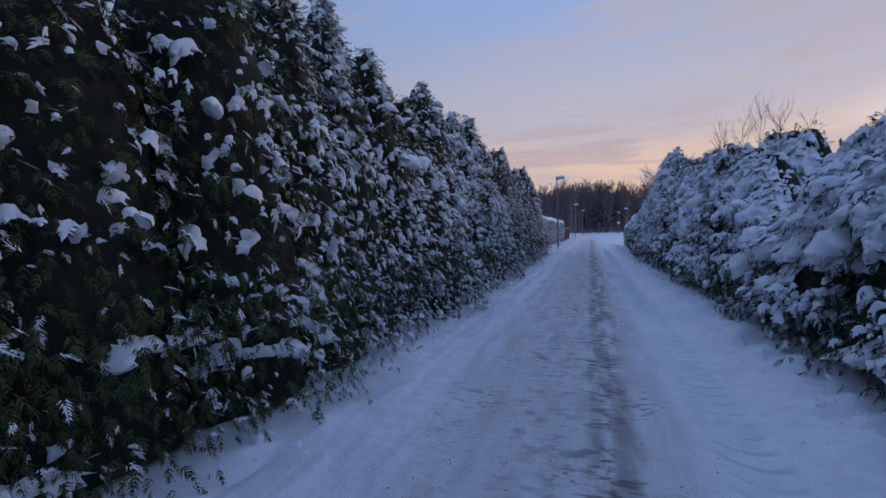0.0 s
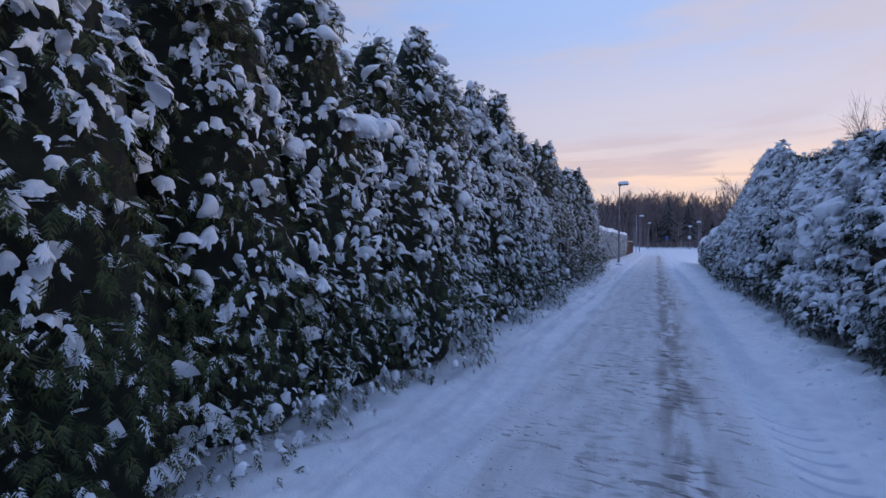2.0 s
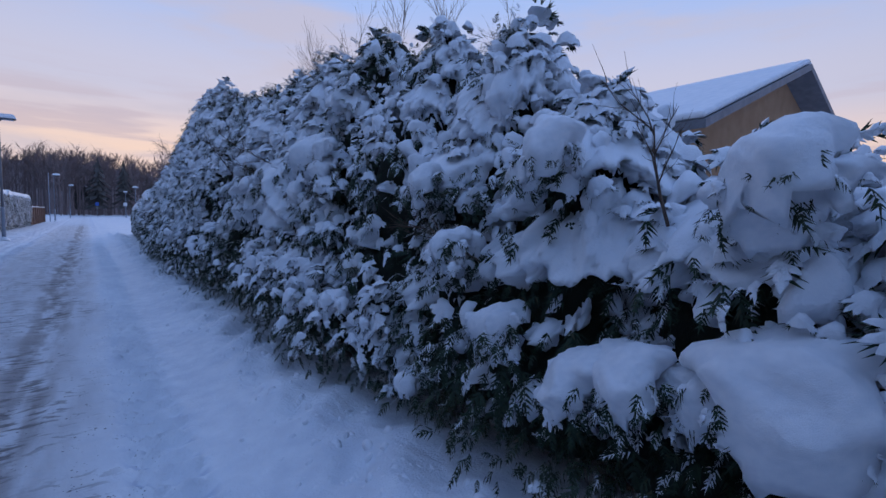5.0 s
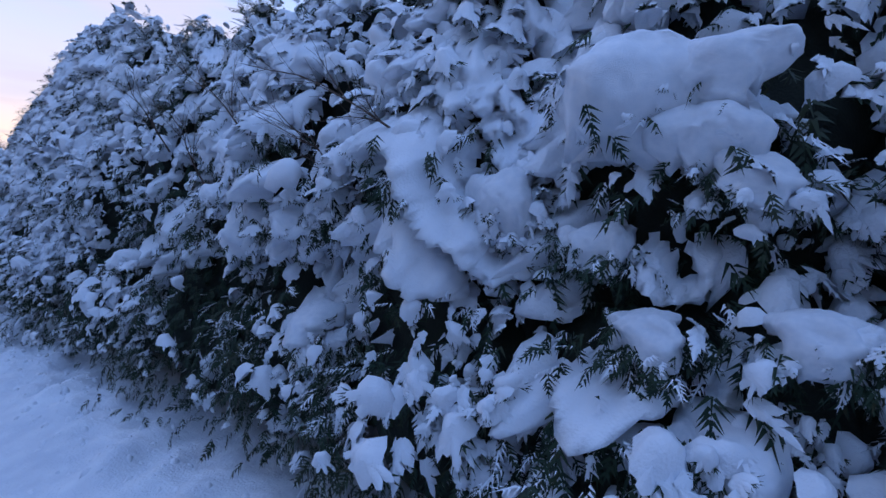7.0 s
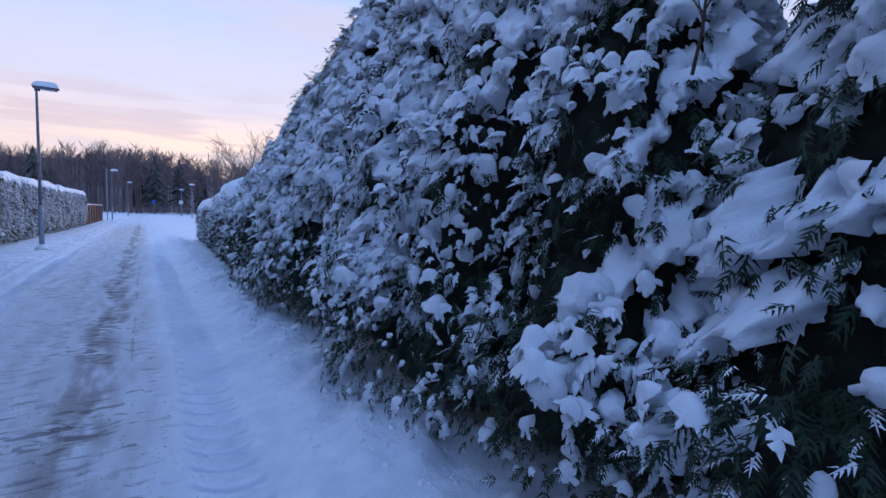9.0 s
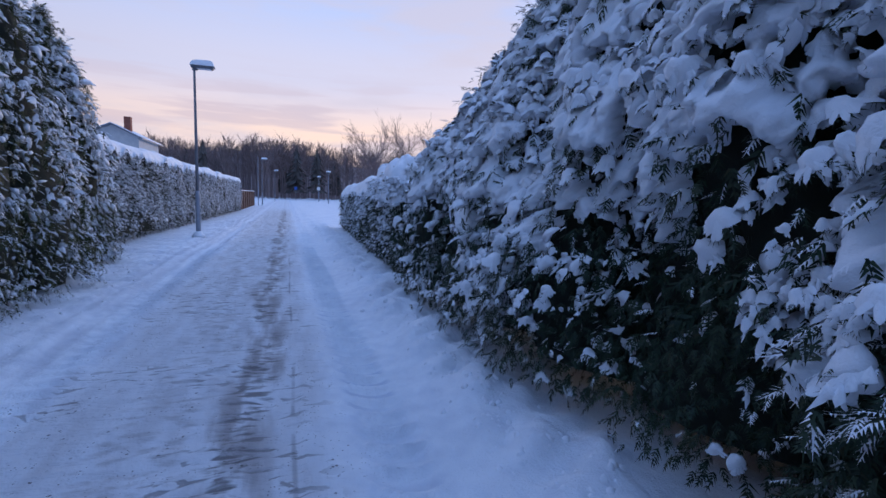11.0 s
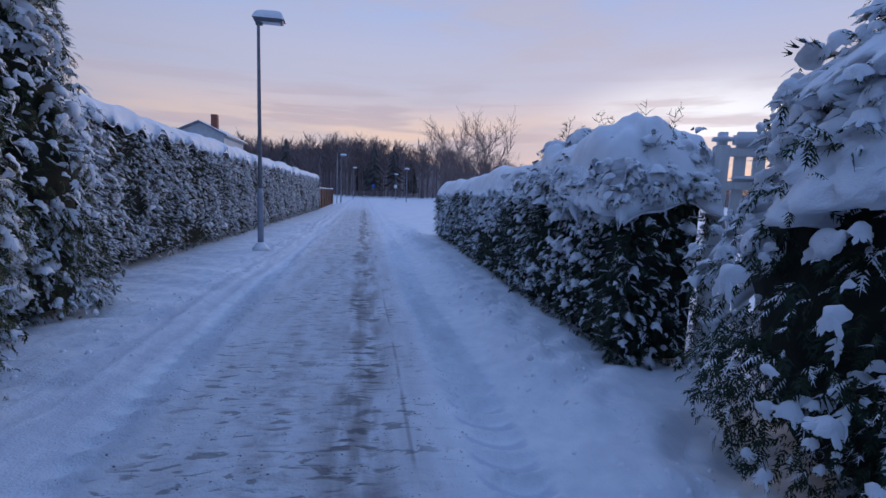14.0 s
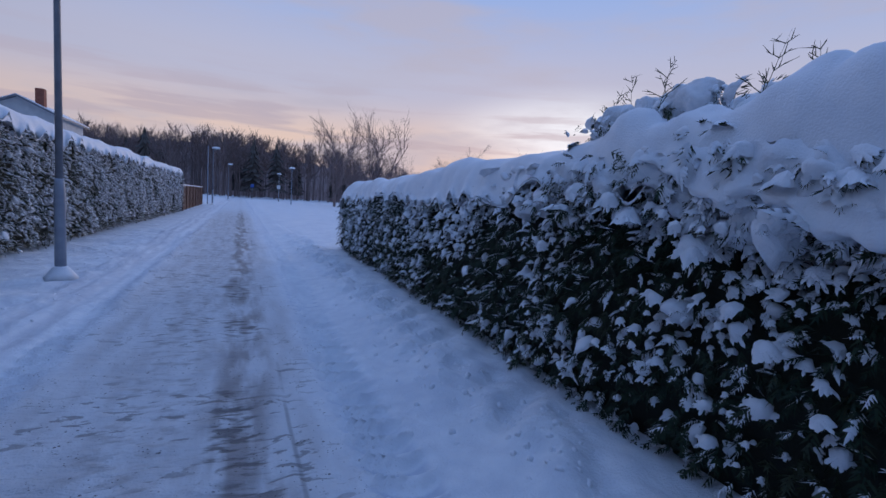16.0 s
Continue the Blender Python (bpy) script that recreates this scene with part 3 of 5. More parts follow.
LADEN = [laden_clump(320 + i) for i in range(12)] + [laden_spray(300 + i) for i in range(10)]
SPRAYS = [spray_piece(np.random.default_rng(20 + i), 5) for i in range(6)]
SPRAYS_FAR = [spray_piece(np.random.default_rng(30 + i), 3) for i in range(4)]
FROST = [frost_piece(np.random.default_rng(120 + i), 6) for i in range(8)]
FROST_FAR = [frost_piece(np.random.default_rng(130 + i), 3) for i in range(6)]
SNOW_SMALL = [snow_piece(np.random.default_rng(40 + i), 2, 6, 0.1, 0.26, 0.6, 0.36) for i in range(12)]
SNOW_FAR = [snow_piece(np.random.default_rng(140 + i), 1, 6, 0.1, 0.26, 0.6, 0.36) for i in range(8)]
SNOW_MID = [snow_piece(np.random.default_rng(60 + i), 4, 20, 0.16, 0.36, 0.80, 0.12) for i in range(8)]


def laden_branch(seed):
    """A big pad with smaller hanging pads and tongues along its rim."""
    rng = np.random.default_rng(seed)
    v, f = snow_piece(rng, 12, 46, 0.34, 0.42, 0.80, 0.06)
    vs, fs, n = [v], [f], len(v)
    for k in range(7):
        w, g = SNOW_MID[int(rng.integers(len(SNOW_MID)))]
        a = rng.uniform(-1.3, 1.3)
        s = rng.uniform(0.3, 0.55)
        c, sn = math.cos(a), math.sin(a)
        w = w * s * (1.15, 0.8, 1.0)
        t = rng.uniform(0.35, 0.95)                    # tips the tongue down
        w = np.stack([w[:, 0] * math.cos(t) + w[:, 2] * math.sin(t), w[:, 1], w[:, 2] * math.cos(t) - w[:, 0] * math.sin(t)], -1)
        r = rng.uniform(0.25, 0.5)
        at = np.array([0.3 + r * c * 0.62 * 1.3, r * sn * 0.9, 0.10 - 0.75 * r * max(c, 0)])
        vs.append(np.stack([w[:, 0] * c - w[:, 1] * sn, w[:, 0] * sn + w[:, 1] * c, w[:, 2]], -1) + at)
        fs.append(g + n)
        n += len(w)
    v = np.concatenate(vs)
    for ax in range(3):
        v[:, ax] += (0.040 * wave(v, 0.22, seed + ax) + 0.028 * wave(v, 0.09, seed + 7 + ax)) * (0.6, 0.6, 1.0)[ax]
    return v.astype(np.float32), np.concatenate(fs)



def snow_clods():
    """Loose crumbs of ploughed snow along both banks."""
    rng = np.random.default_rng(91)
    n = 4200
    right = rng.random(n) < 0.8
    x = np.where(right, rng.normal(1.88, 0.2, n), rng.normal(-2.25, 0.22, n))
    x = np.where(right, np.clip(x, 1.45, 2.6), np.clip(x, -2.8, -1.75))
    y = rng.uniform(-0.3, 41, n)
    p = np.stack([x, y, ground_z(x, y) - 0.008], -1)
    a = rng.uniform(0, 6.28, n)
    o, l = 0 * a, 0 * a + 1
    turn = np.stack([np.stack([np.cos(a), -np.sin(a), o], -1), np.stack([np.sin(a), np.cos(a), o], -1), np.stack([o, o, l], -1)], 1)
    size = rng.uniform(0.02, 0.075, (n, 1)) * rng.uniform(0.3, 1.0, (n, 1)) ** 0.7 * rng.uniform(0.8, 1.3, (n, 3)) * (1, 1.2, 1.7)
    out, pick = Batch(), rng.integers(len(SNOW_SMALL), size=n)
    for i, proto in enumerate(SNOW_SMALL):
        s = pick == i
        out.spread(proto, p[s], turn[s], size[s])
    tagged(new("snow_clods", out.mesh("snow_clods", SNOW)), "loose crumbs of ploughed snow along the hedges", "snow", kind="stuff")


snow_clods()
SNOW_BIG = [laden_branch(80 + i) for i in range(8)]


def frames_for(rng, nrm, droop, loose, out=0.55):
    """Turns whose x axis points out and down and whose z axis points up and out."""
    k = len(nrm)
    x = nrm * rng.uniform(0.45, 1.0, (k, 1)) + rng.normal(size=(k, 3)) * loose
    x[:, 2] -= rng.uniform(0.5, 1.3, k) * droop
    x /= np.linalg.norm(x, axis=1)[:, None]
    z = nrm * out + rng.normal(size=(k, 3)) * loose * 0.7
    z[:, 2] += 0.8
    y = np.cross(z, x)
    y /= np.linalg.norm(y, axis=1)[:, None] + 1e-9
    return np.stack([x, y, np.cross(x, y)], -1)


def dress(leaf, snow, rng, pts, nrm, length, cover, mid_cover, droop=0.8, far=False, snow_size=1.0, frost=0.45, open_air=1.0, pads=0.75, stand=0.0, feathery=0.33):
    """Hangs sprays at the points and lays snow on part of them."""
    k = len(pts)
    turn = frames_for(rng, nrm, droop, 0.45)
    ln = length * rng.uniform(0.65, 1.35, k)
    proud = pts + nrm * np.where(rng.random((k, 1)) < 0.16 + stand, rng.uniform(0.05, 0.12 + 0.4 * stand, (k, 1)), 0.0)   # some stand out past the snow
    kinds = SPRAYS_FAR if far else SPRAYS
    pick = rng.integers(len(kinds), size=k)
    chance = cover * np.clip(1 + 1.9 * wave(pts, 0.5, 5), 0.05, 2.4) * (1 + 0.5 * wave(pts, 0.2, 6))
    on = rng.random(k) < chance * pads * open_air * (1.0 if far else 1.25)
    t2 = frames_for(rng, nrm, droop * 0.65, 0.42, 0.35)
    plain_spray = np.ones(k, bool) if far else ~on
    for i, proto in enumerate(kinds):
        s = (pick == i) & plain_spray
        leaf.spread(proto, proud[s], turn[s], np.repeat(ln[s][:, None], 3, 1))
    dice = rng.random(k)
    kinds = FROST_FAR if far else FROST
    pick = rng.integers(len(kinds), size=k)
    t3 = frames_for(rng, nrm, droop * 0.40, 0.35, 0.25)
    white = (dice < frost * open_air * np.clip(1 + 0.8 * wave(pts, 0.9, 15), 0.25, 1.7)) & plain_spray
    for i, proto in enumerate(kinds):
        s = white & (pick == i)
        snow.spread(proto, proud[s] + nrm[s] * 0.012, t3[s], np.repeat(ln[s][:, None], 3, 1) * 0.95)
    if far:
        pick = rng.integers(len(SNOW_FAR), size=k)
        sz = (ln * snow_size)[:, None] * rng.uniform(0.45, 0.95, (k, 3)) * [1.0, 0.8, 0.75]
        for i, proto in enumerate(SNOW_FAR):
            s = on & (pick == i)
            snow.spread(proto, pts[s] + nrm[s] * 0.03 + [0, 0, 0.02], t2[s], sz[s])
    else:
        pick = np.where(rng.random(k) < feathery, rng.integers(12, len(LADEN), size=k), rng.integers(12, size=k))
        sz = (length * snow_size * (0.45 + 1.0 * rng.random(k) ** 2.4))[:, None] * rng.uniform(0.85, 1.2, (k, 3))
        for i, (white_part, green_part) in enumerate(LADEN):
            s = on & (pick == i)
            snow.spread(white_part, pts[s] + nrm[s] * 0.02 + [0, 0, 0.02], t2[s], sz[s])
            leaf.spread(green_part, pts[s] + nrm[s] * 0.02 + [0, 0, 0.02], t2[s], sz[s])
    on = rng.random(k) < mid_cover * open_air * np.clip(1 + 1.3 * wave(pts, 0.8, 8), 0.1, 3)
    pick = rng.integers(len(SNOW_MID), size=k)
    sz = (length * snow_size * 1.1) * rng.uniform(0.6, 1.3, (k, 1)) * rng.uniform(0.75, 1.2, (k, 3))
    for i, proto in enumerate(SNOW_MID):
        s = on & (pick == i)
        snow.spread(proto, pts[s] + nrm[s] * 0.02 + [0, 0, 0.03], t2[s], sz[s])


HOLLOWS = [(17.3, 1.65, 0.75), (17.1, 2.7, 0.8), (17.9, 2.2, 0.4), (18.3, 2.7, 0.6), (16.3, 2.0, 0.5), (15.9, 2.8, 0.5), (11.75, 2.1, 0.32), (11.5, 1.45, 0.28), (14.5, 1.1, 0.25), (15.3, 0.85, 0.3), (13.3, 1.35, 0.2), (14.0, 2.05, 0.22), (11.9, 2.0, 0.2), (12.25, 1.25, 0.22), (9.0, 1.55, 0.25), (25.1, 1.15, 0.4), (4.6, 0.75, 0.5), (5.6, 1.1, 0.4), (3.6, 1.0, 0.5), (6.6, 0.7, 0.4), (22.7, 2.0, 0.45), (10.4, 1.3, 0.4), (24.6, 0.8, 0.4),
           (18.3, 0.7, 0.4), (13.6, 1.2, 0.35), (21.3, 1.0, 0.5)]


def hollow(x, y, z):
    """Share by which the snowy hedge falls back into a dark hole there."""
    out = 0 * y
    for hy, hz, r in HOLLOWS:
        out = np.maximum(out, np.exp(-((y - hy) ** 2 + (z - hz) ** 2) / r ** 2))
    return np.where(x > 0, out, 0)


def shrub_radius(u, th, rad, top, pts_seed, base, tall, taper=0.08):
    """Radius of a thuja at height share u and angle th."""
    prof = (1.02 + 0.4 * (taper - 0.08) - taper * u + (0.24 if base[0] > 0 and base[1] < 22.5 else 0.12 if base[0] > 0 else 0.34 if base[1] < 25.5 else 0.02) * (1 - smooth01(u, 0.0, 0.32))) * np.clip(1 - u ** top, 0, 1) ** 0.8
    q = np.stack([np.cos(th) * rad + base[0], np.sin(th) * rad + base[1], u * 4], -1)
    return rad * prof * (1 + 0.16 * wave(q, 0.9, pts_seed) + (0.12 if base[0] > 0 else 0.09) * wave(q, 0.4, pts_seed + 1)) * (1 - 0.2 * hollow(q[:, 0], q[:, 1], u * tall)) + 0.03


def snow_shelves(at, height, rad, face, top, seed, amount, step, thick, taper):
    """Connected drifts of snow lying on the branches: sloping shelves with ragged lips that hug the shrub."""
    fine = 0.028 if face < 0 and 7 < at[1] < 27 else 0.038
    nu, nt = int(height * 0.97 / fine), int(rad * 3.0 / fine)
    U, T = np.meshgrid(np.linspace(0.05, 0.955, nu), np.linspace(-1.5, 1.5, nt), indexing="ij")
    u, th = U.ravel(), T.ravel() + (0 if face > 0 else math.pi)
    rng = np.random.default_rng(seed + 5)
    u = u + rng.uniform(-0.4, 0.4, len(u)) * fine / height
    th = th + rng.uniform(-0.4, 0.4, len(u)) * fine / rad
    z = u * height
    r0 = shrub_radius(u, th, rad, top, 3, at, height, taper)
    q = np.stack([np.cos(th) * rad + at[0], np.sin(th) * rad + at[1], z], -1)
    ph = z / step + 0.75 * wave(q, 0.9, 51) + 0.32 * wave(q, 0.33, 52) + 0.22 * wave(q, 0.14, 53) + 0.16 * wave(q, 0.06, 59)
    fr = ph - np.floor(ph)
    luck = np.sin(np.floor(ph) * 12.9898 + seed * 0.37) * 0.25
    want = amount(z + at[2], u, at[1] + np.sin(th) * rad) + 0.75 * wave(q, 0.75, 54) + 0.45 * wave(q, 0.3, 55) + 0.38 * wave(q, 0.12, 56) + 0.22 * wave(q, 0.055, 60) + luck
    want -= 0.8 * hollow(q[:, 0], q[:, 1], z)
    size = np.clip(want, 0, 1.1)
    reach = 0.25 + 0.6 * np.clip(size, 0, 1)
    slope = np.clip(1 - fr / reach, 0, 1) * np.clip(fr / 0.16, 0, 1) ** 0.5
    d = thick * slope * np.clip(size * 1.6, 0, 1.15) + (0.022 * wave(q, 0.13, 57) + 0.014 * wave(q, 0.055, 58) + rng.normal(size=len(u)) * 0.003) * (slope > 0)
    d = d * np.clip((1 - u) * 5, 0, 1)
    bare = (d < 0.022)
    r = np.where(bare, r0 * 0.84, r0 * 0.91 + d)
    v = np.stack([np.cos(th) * r, np.sin(th) * r, z - 0.35 * d], -1)
    i = (np.arange(nu - 1)[:, None] * nt + np.arange(nt - 1)[None]).ravel()
    quads = np.stack([i, i + 1, i + nt + 1, i + nt], 1)
    quads = quads[~bare[quads].all(1)]
    f = np.concatenate([quads[:, [0, 1, 2]], quads[:, [0, 2, 3]]])
    used = np.unique(f)
    remap = np.zeros(len(v), np.int32)
    remap[used] = np.arange(len(used))
    return v[used], remap[f]


def right_drifts(z, u, y):
    """How much snow lies on the right hedge at height z, height share u and place y."""
    base = 0.62 + 0.40 * smooth01(u, 0.45, 0.9) - 1.0 * smooth01(z, 1.5, 0.65)
    ends = -0.85 + 1.35 * smooth01(z, 1.05, 1.75)
    ends = ends - 0.5 * smooth01(y, 25.0, 25.8) * smooth01(z, 2.1, 1.7)
    w = smooth01(y, 22.4, 24.2)
    base = base - 0.6 * smooth01(z, 1.6, 1.1) * np.exp(-((y - 13.4) / 1.3) ** 2)
    return np.where(y < 15, base + 0.1, base) * (1 - w) + ends * w


def left_drifts(z, u, y):
    """How much snow lies on the tall hedge."""
    return -0.80 + 0.50 * smooth01(y, 2.5, 7.0) + 0.25 * smooth01(u, 0.6, 0.95) - 0.4 * smooth01(z, 0.6, 0.3) + 0.9 * np.exp(-((y - 1.9) / 0.7) ** 2 - ((z - 0.85) / 0.3) ** 2)


def thuja(at, height, rad, face, seed, density=95, spray=0.2, cover=0.5, mid=0.05, leaf_mat=None, top=3.0, label="", group="", snow_size=1.0, droop=0.8, far=False,
          low=0.04, foot=0.35, belt=1.0, frost=0.45, crest=1.2, shelf=0.62, drifts=None, step=0.5, thick=0.2, taper=0.08):
    """One columnar conifer: trunk, dark inner mass, sprays and snow. face: +1 towards +x."""
    rng = np.random.default_rng(seed)
    ob = thing("thuja_shrub", at, label, "hedge shrub", group)
    part("trunk", tubes([((0, 0, -0.1), (0.02, 0.02, height * 0.5), 0.07, 0.045), ((0.02, 0.02, height * 0.5), (0, 0, height * 0.93), 0.045, 0.012)], 7).mesh("trunk", BARK), ob)
    # inner mass: closes the shrub, inner shade put into its near-black colour
    seg, lev = 18, 12
    th = np.tile(np.arange(seg) / seg * 6.2832, lev)
    u = np.repeat(np.linspace(0.02, 0.96, lev), seg)
    r = shrub_radius(u, th, rad, top, 3, at, height, taper) * (0.80 - 0.14 * smooth01(u, 0.28, 0.05))
    v = np.stack([np.cos(th) * r, np.sin(th) * r, u * height], -1)
    f = []
    for i in range(lev - 1):
        for j in range(seg):
            a, b2 = i * seg + j, i * seg + (j + 1) % seg
            f += [(a, b2, b2 + seg), (a, b2 + seg, a + seg)]
    core = Batch()
    v = np.concatenate([v, [[0, 0, 0.97 * height]]])
    f += [((lev - 1) * seg + j, (lev - 1) * seg + (j + 1) % seg, len(v) - 1) for j in range(seg)]
    core.add(v, f)
    part("shaded_core", core.mesh("shaded_core", SHADED_CORE), ob)
    # surface points, mostly on the side along the lane
    n = int(density * rad * 3.2 * height)
    th = np.where(rng.random(n) < 0.96, rng.normal(0, 0.80 if at[0] < 4 else 1.3, n), rng.uniform(-3.14, 3.14, n)) + (0 if face > 0 else math.pi)
    u = np.where(rng.random(n) < 0.30, rng.uniform(0.01, 0.26, n), low + (0.985 - low) * rng.random(n) ** 0.95)
    r = shrub_radius(u, th, rad, top, 3, at, height, taper) * rng.uniform(0.80, 1.04, n)
    pts = np.stack([np.cos(th) * r, np.sin(th) * r, u * height], -1)
    keep = pts[:, 2] + at[2] > ground_z(pts[:, 0] + at[0], pts[:, 1] + at[1]) + 0.03
    pts, th, u = pts[keep], th[keep], u[keep]
    steep = np.clip((u - 0.55) * 1.6, 0, 0.9)
    nrm = np.stack([np.cos(th) * (1 - 0.5 * steep), np.sin(th) * (1 - 0.5 * steep), steep], -1)
    nrm /= np.linalg.norm(nrm, axis=1)[:, None]
    leaf, snow = Batch(), Batch()
    low_part = u < 0.16
    q = np.stack([np.cos(th) * rad + at[0], np.sin(th) * rad + at[1], u * 4], -1)
    airy = np.clip(1 + (0.5 if face > 0 else 0.9) * wave(q, 0.9, 3), 0.3, 1.6) * (1 - 0.8 * hollow(q[:, 0], q[:, 1], u * height))          # hollows keep bare and dark
    for sel, c, m2 in ((low_part, cover * foot, mid * 0.2), (~low_part & (u < shelf), cover * belt, mid * belt), (u >= shelf, cover * crest, mid * 1.7)):
        dress(leaf, snow, rng, pts[sel], nrm[sel], spray if c != cover * foot else spray * 0.75, c, m2, droop, far, snow_size, frost * min(1.0, c / cover + 0.1), airy[sel], 0.8 if face > 0 else 0.95, 0.0 if face > 0 else 0.06, 0.62 if face > 0 else 0.33)
    # leading shoots on the crown
    k = 16
    th = rng.uniform(0, 6.28, k)
    rr = rng.uniform(0, 0.25, k) * rad
    tip = np.stack([np.cos(th) * rr, np.sin(th) * rr, height * rng.uniform(0.86, 0.94, k)], -1)
    out = np.stack([np.cos(th) * 0.5, np.sin(th) * 0.5, np.ones(k)], -1)
    dress(leaf, snow, rng, tip, out / np.linalg.norm(out, axis=1)[:, None], spray * 1.1, 0.3, 0.0, -0.6)
    if drifts:
        v, f = snow_shelves(at, height, rad, face, top, seed, drifts, step, thick, taper)
        bank = Batch()
        bank.add(v, f)
        tagged(part("snow_drift", bank.mesh("snow_drift", SNOW), ob, "thick ragged drifts of snow on the branches"), kind="stuff")
    tagged(part("foliage", leaf.mesh("foliage", leaf_mat or LEAF, False), ob), kind="stuff")
    tagged(part("snow_cover", snow.mesh("snow_cover", SNOW), ob, "fresh white snow lying on the sprays"), kind="stuff")
    return ob


OVERHANG = {}


def mound(parent_list, x, y, z, size, face, seed, wide=1.0):
    """A big pad of snow weighing down a branch; a part of the nearest shrub."""
    host = min(parent_list, key=lambda o: abs(o.location.y - y))
    ob = part("snow_mound", MOUND_MESHES[seed % len(MOUND_MESHES)], host, "thick drooping pad of snow")
    r = random.Random(seed * 7 + 1)
    ob.location = Vector((x - face * size * 0.60, y, z)) - host.location
    ob.rotation_euler = (r.uniform(-0.2, 0.2), r.uniform(0.0, 0.25), (0 if face > 0 else math.pi) + r.uniform(-0.5, 0.5))
    ob.scale = (size, size * wide * r.uniform(0.9, 1.2), size * r.uniform(0.8, 1.0))
    m = Matrix.LocRotScale(ob.location, ob.rotation_euler, ob.scale)
    rim = OVERHANG.setdefault(host.name, [])
    for k in range(20):
        a, d = r.uniform(-2.0, 2.0), r.uniform(0.55, 1.02)
        x1, y1 = 0.3 + d * 0.62 * math.cos(a), d * 0.5 * math.sin(a)
        p = m @ Vector((x1, y1, 0.06 + 0.34 * (1 - d) - 0.8 * max(x1 - 0.1, 0) ** 1.8 - 0.45 * y1 * y1))
        n = (m.to_3x3() @ Vector((math.cos(a), math.sin(a), 0.2))).normalized()
        rim.append((*p, *n))
    return ob


def pillow_mesh(seed):
    """A dome of snow, one in radius, flowing down over its front (+x) to a fingered lip."""
    rng = np.random.default_rng(seed)
    n, m = 38, 12
    S, T = np.meshgrid(np.linspace(0, 1, m), np.arange(n) / n * 6.2832, indexing="ij")
    ph = rng.uniform(0, 6.28, 6)
    ring = 1 + 0.14 * np.sin(2 * T + ph[0]) + 0.10 * np.sin(3 * T + ph[1]) + 0.06 * np.sin(5 * T + ph[2])
    front = np.clip(np.cos(T), 0, 1) ** 0.7
    R = ring * np.sin(np.clip(S * 1.25, 0, 1) * 1.5708)
    lip = np.clip((S - 0.72) / 0.28, 0, 1)
    tongue = 0.30 + 0.5 * front + (0.16 * np.sin(7 * T + ph[3]) + 0.13 * np.sin(11 * T + ph[4]) + 0.10 * np.sin(17 * T + ph[5])) * (0.4 + 0.6 * front)
    Z = 0.62 * np.cos(np.clip(S * 1.25, 0, 1) * 1.5708) - 0.25 * front * R ** 2 - lip * tongue
    R = R * (1 - 0.10 * lip)
    v = np.stack([R * np.cos(T) * 0.85, R * np.sin(T), Z], -1).reshape(-1, 3)
    for ax in range(3):
        v[:, ax] += 0.15 * wave(v, 0.6, seed + ax) + 0.10 * wave(v, 0.28, seed + 3 + ax) + 0.045 * wave(v, 0.12, seed + 6 + ax)
    i = (np.arange(m - 1)[:, None] * n + np.arange(n)[None]).ravel()
    j = (np.arange(m - 1)[:, None] * n + ((np.arange(n) + 1) % n)[None]).ravel()
    b = Batch()
    f = np.concatenate([np.stack([i, i + n, j + n], 1), np.stack([i, j + n, j], 1)])
    v = np.concatenate([v, [[0, 0, -0.15]]])
    e = (m - 1) * n + np.arange(n)
    b.add(v, np.concatenate([f, np.stack([e, np.full(n, len(v) - 1), (m - 1) * n + (np.arange(n) + 1) % n], 1)]))
    return b.mesh("snow_mound", SNOW)


PILLOWS = [pillow_mesh(700 + 11 * i) for i in range(9)]


def pillow(shrubs, x, y, z, r, seed, flat=0.8):
    """Snow heaped on a branch of the nearest shrub: a main pad and smaller ones spilling from it, sprays poking out round the rims."""
    host = min(shrubs, key=lambda o: abs(o.location.y - y))
    g = random.Random(seed * 13 + 5)
    rim = OVERHANG.setdefault(host.name, [])
    spots = [(0, 0, 0, 0.78)] + [(g.uniform(-0.1, 0.12), g.uniform(-0.8, 0.8), g.uniform(-0.75, 0.1), g.uniform(0.28, 0.5)) for _ in range(4)]
    for n, (dx, dy, dz, k) in enumerate(spots):
        ob = part("snow_mound", PILLOWS[(seed * 3 + n * 2) % len(PILLOWS)], host, "thick drooping pad of snow")
        ob.location = Vector((x - dx * r, y + dy * r, z + dz * r)) - host.location
        ob.rotation_euler = (g.uniform(-0.35, 0.35), g.uniform(0.0, 0.45), math.pi + g.uniform(-0.7, 0.7))
        ob.scale = (r * k * g.uniform(0.85, 1.1), r * k * g.uniform(0.85, 1.3), r * k * flat * g.uniform(0.85, 1.2))
        m = Matrix.LocRotScale(ob.location, ob.rotation_euler, ob.scale)
        for _ in range(30 if n == 0 else 9):
            a, d = g.uniform(-1.9, 1.9), g.uniform(0.7, 0.98)
            p = m @ Vector((d * 0.85 * math.cos(a), d * math.sin(a), g.uniform(-0.75, 0.12) - 0.25 * max(math.cos(a), 0)))
            out = (m.to_3x3() @ Vector((math.cos(a), math.sin(a), 0.1))).normalized()
            rim.append((*p, *out))


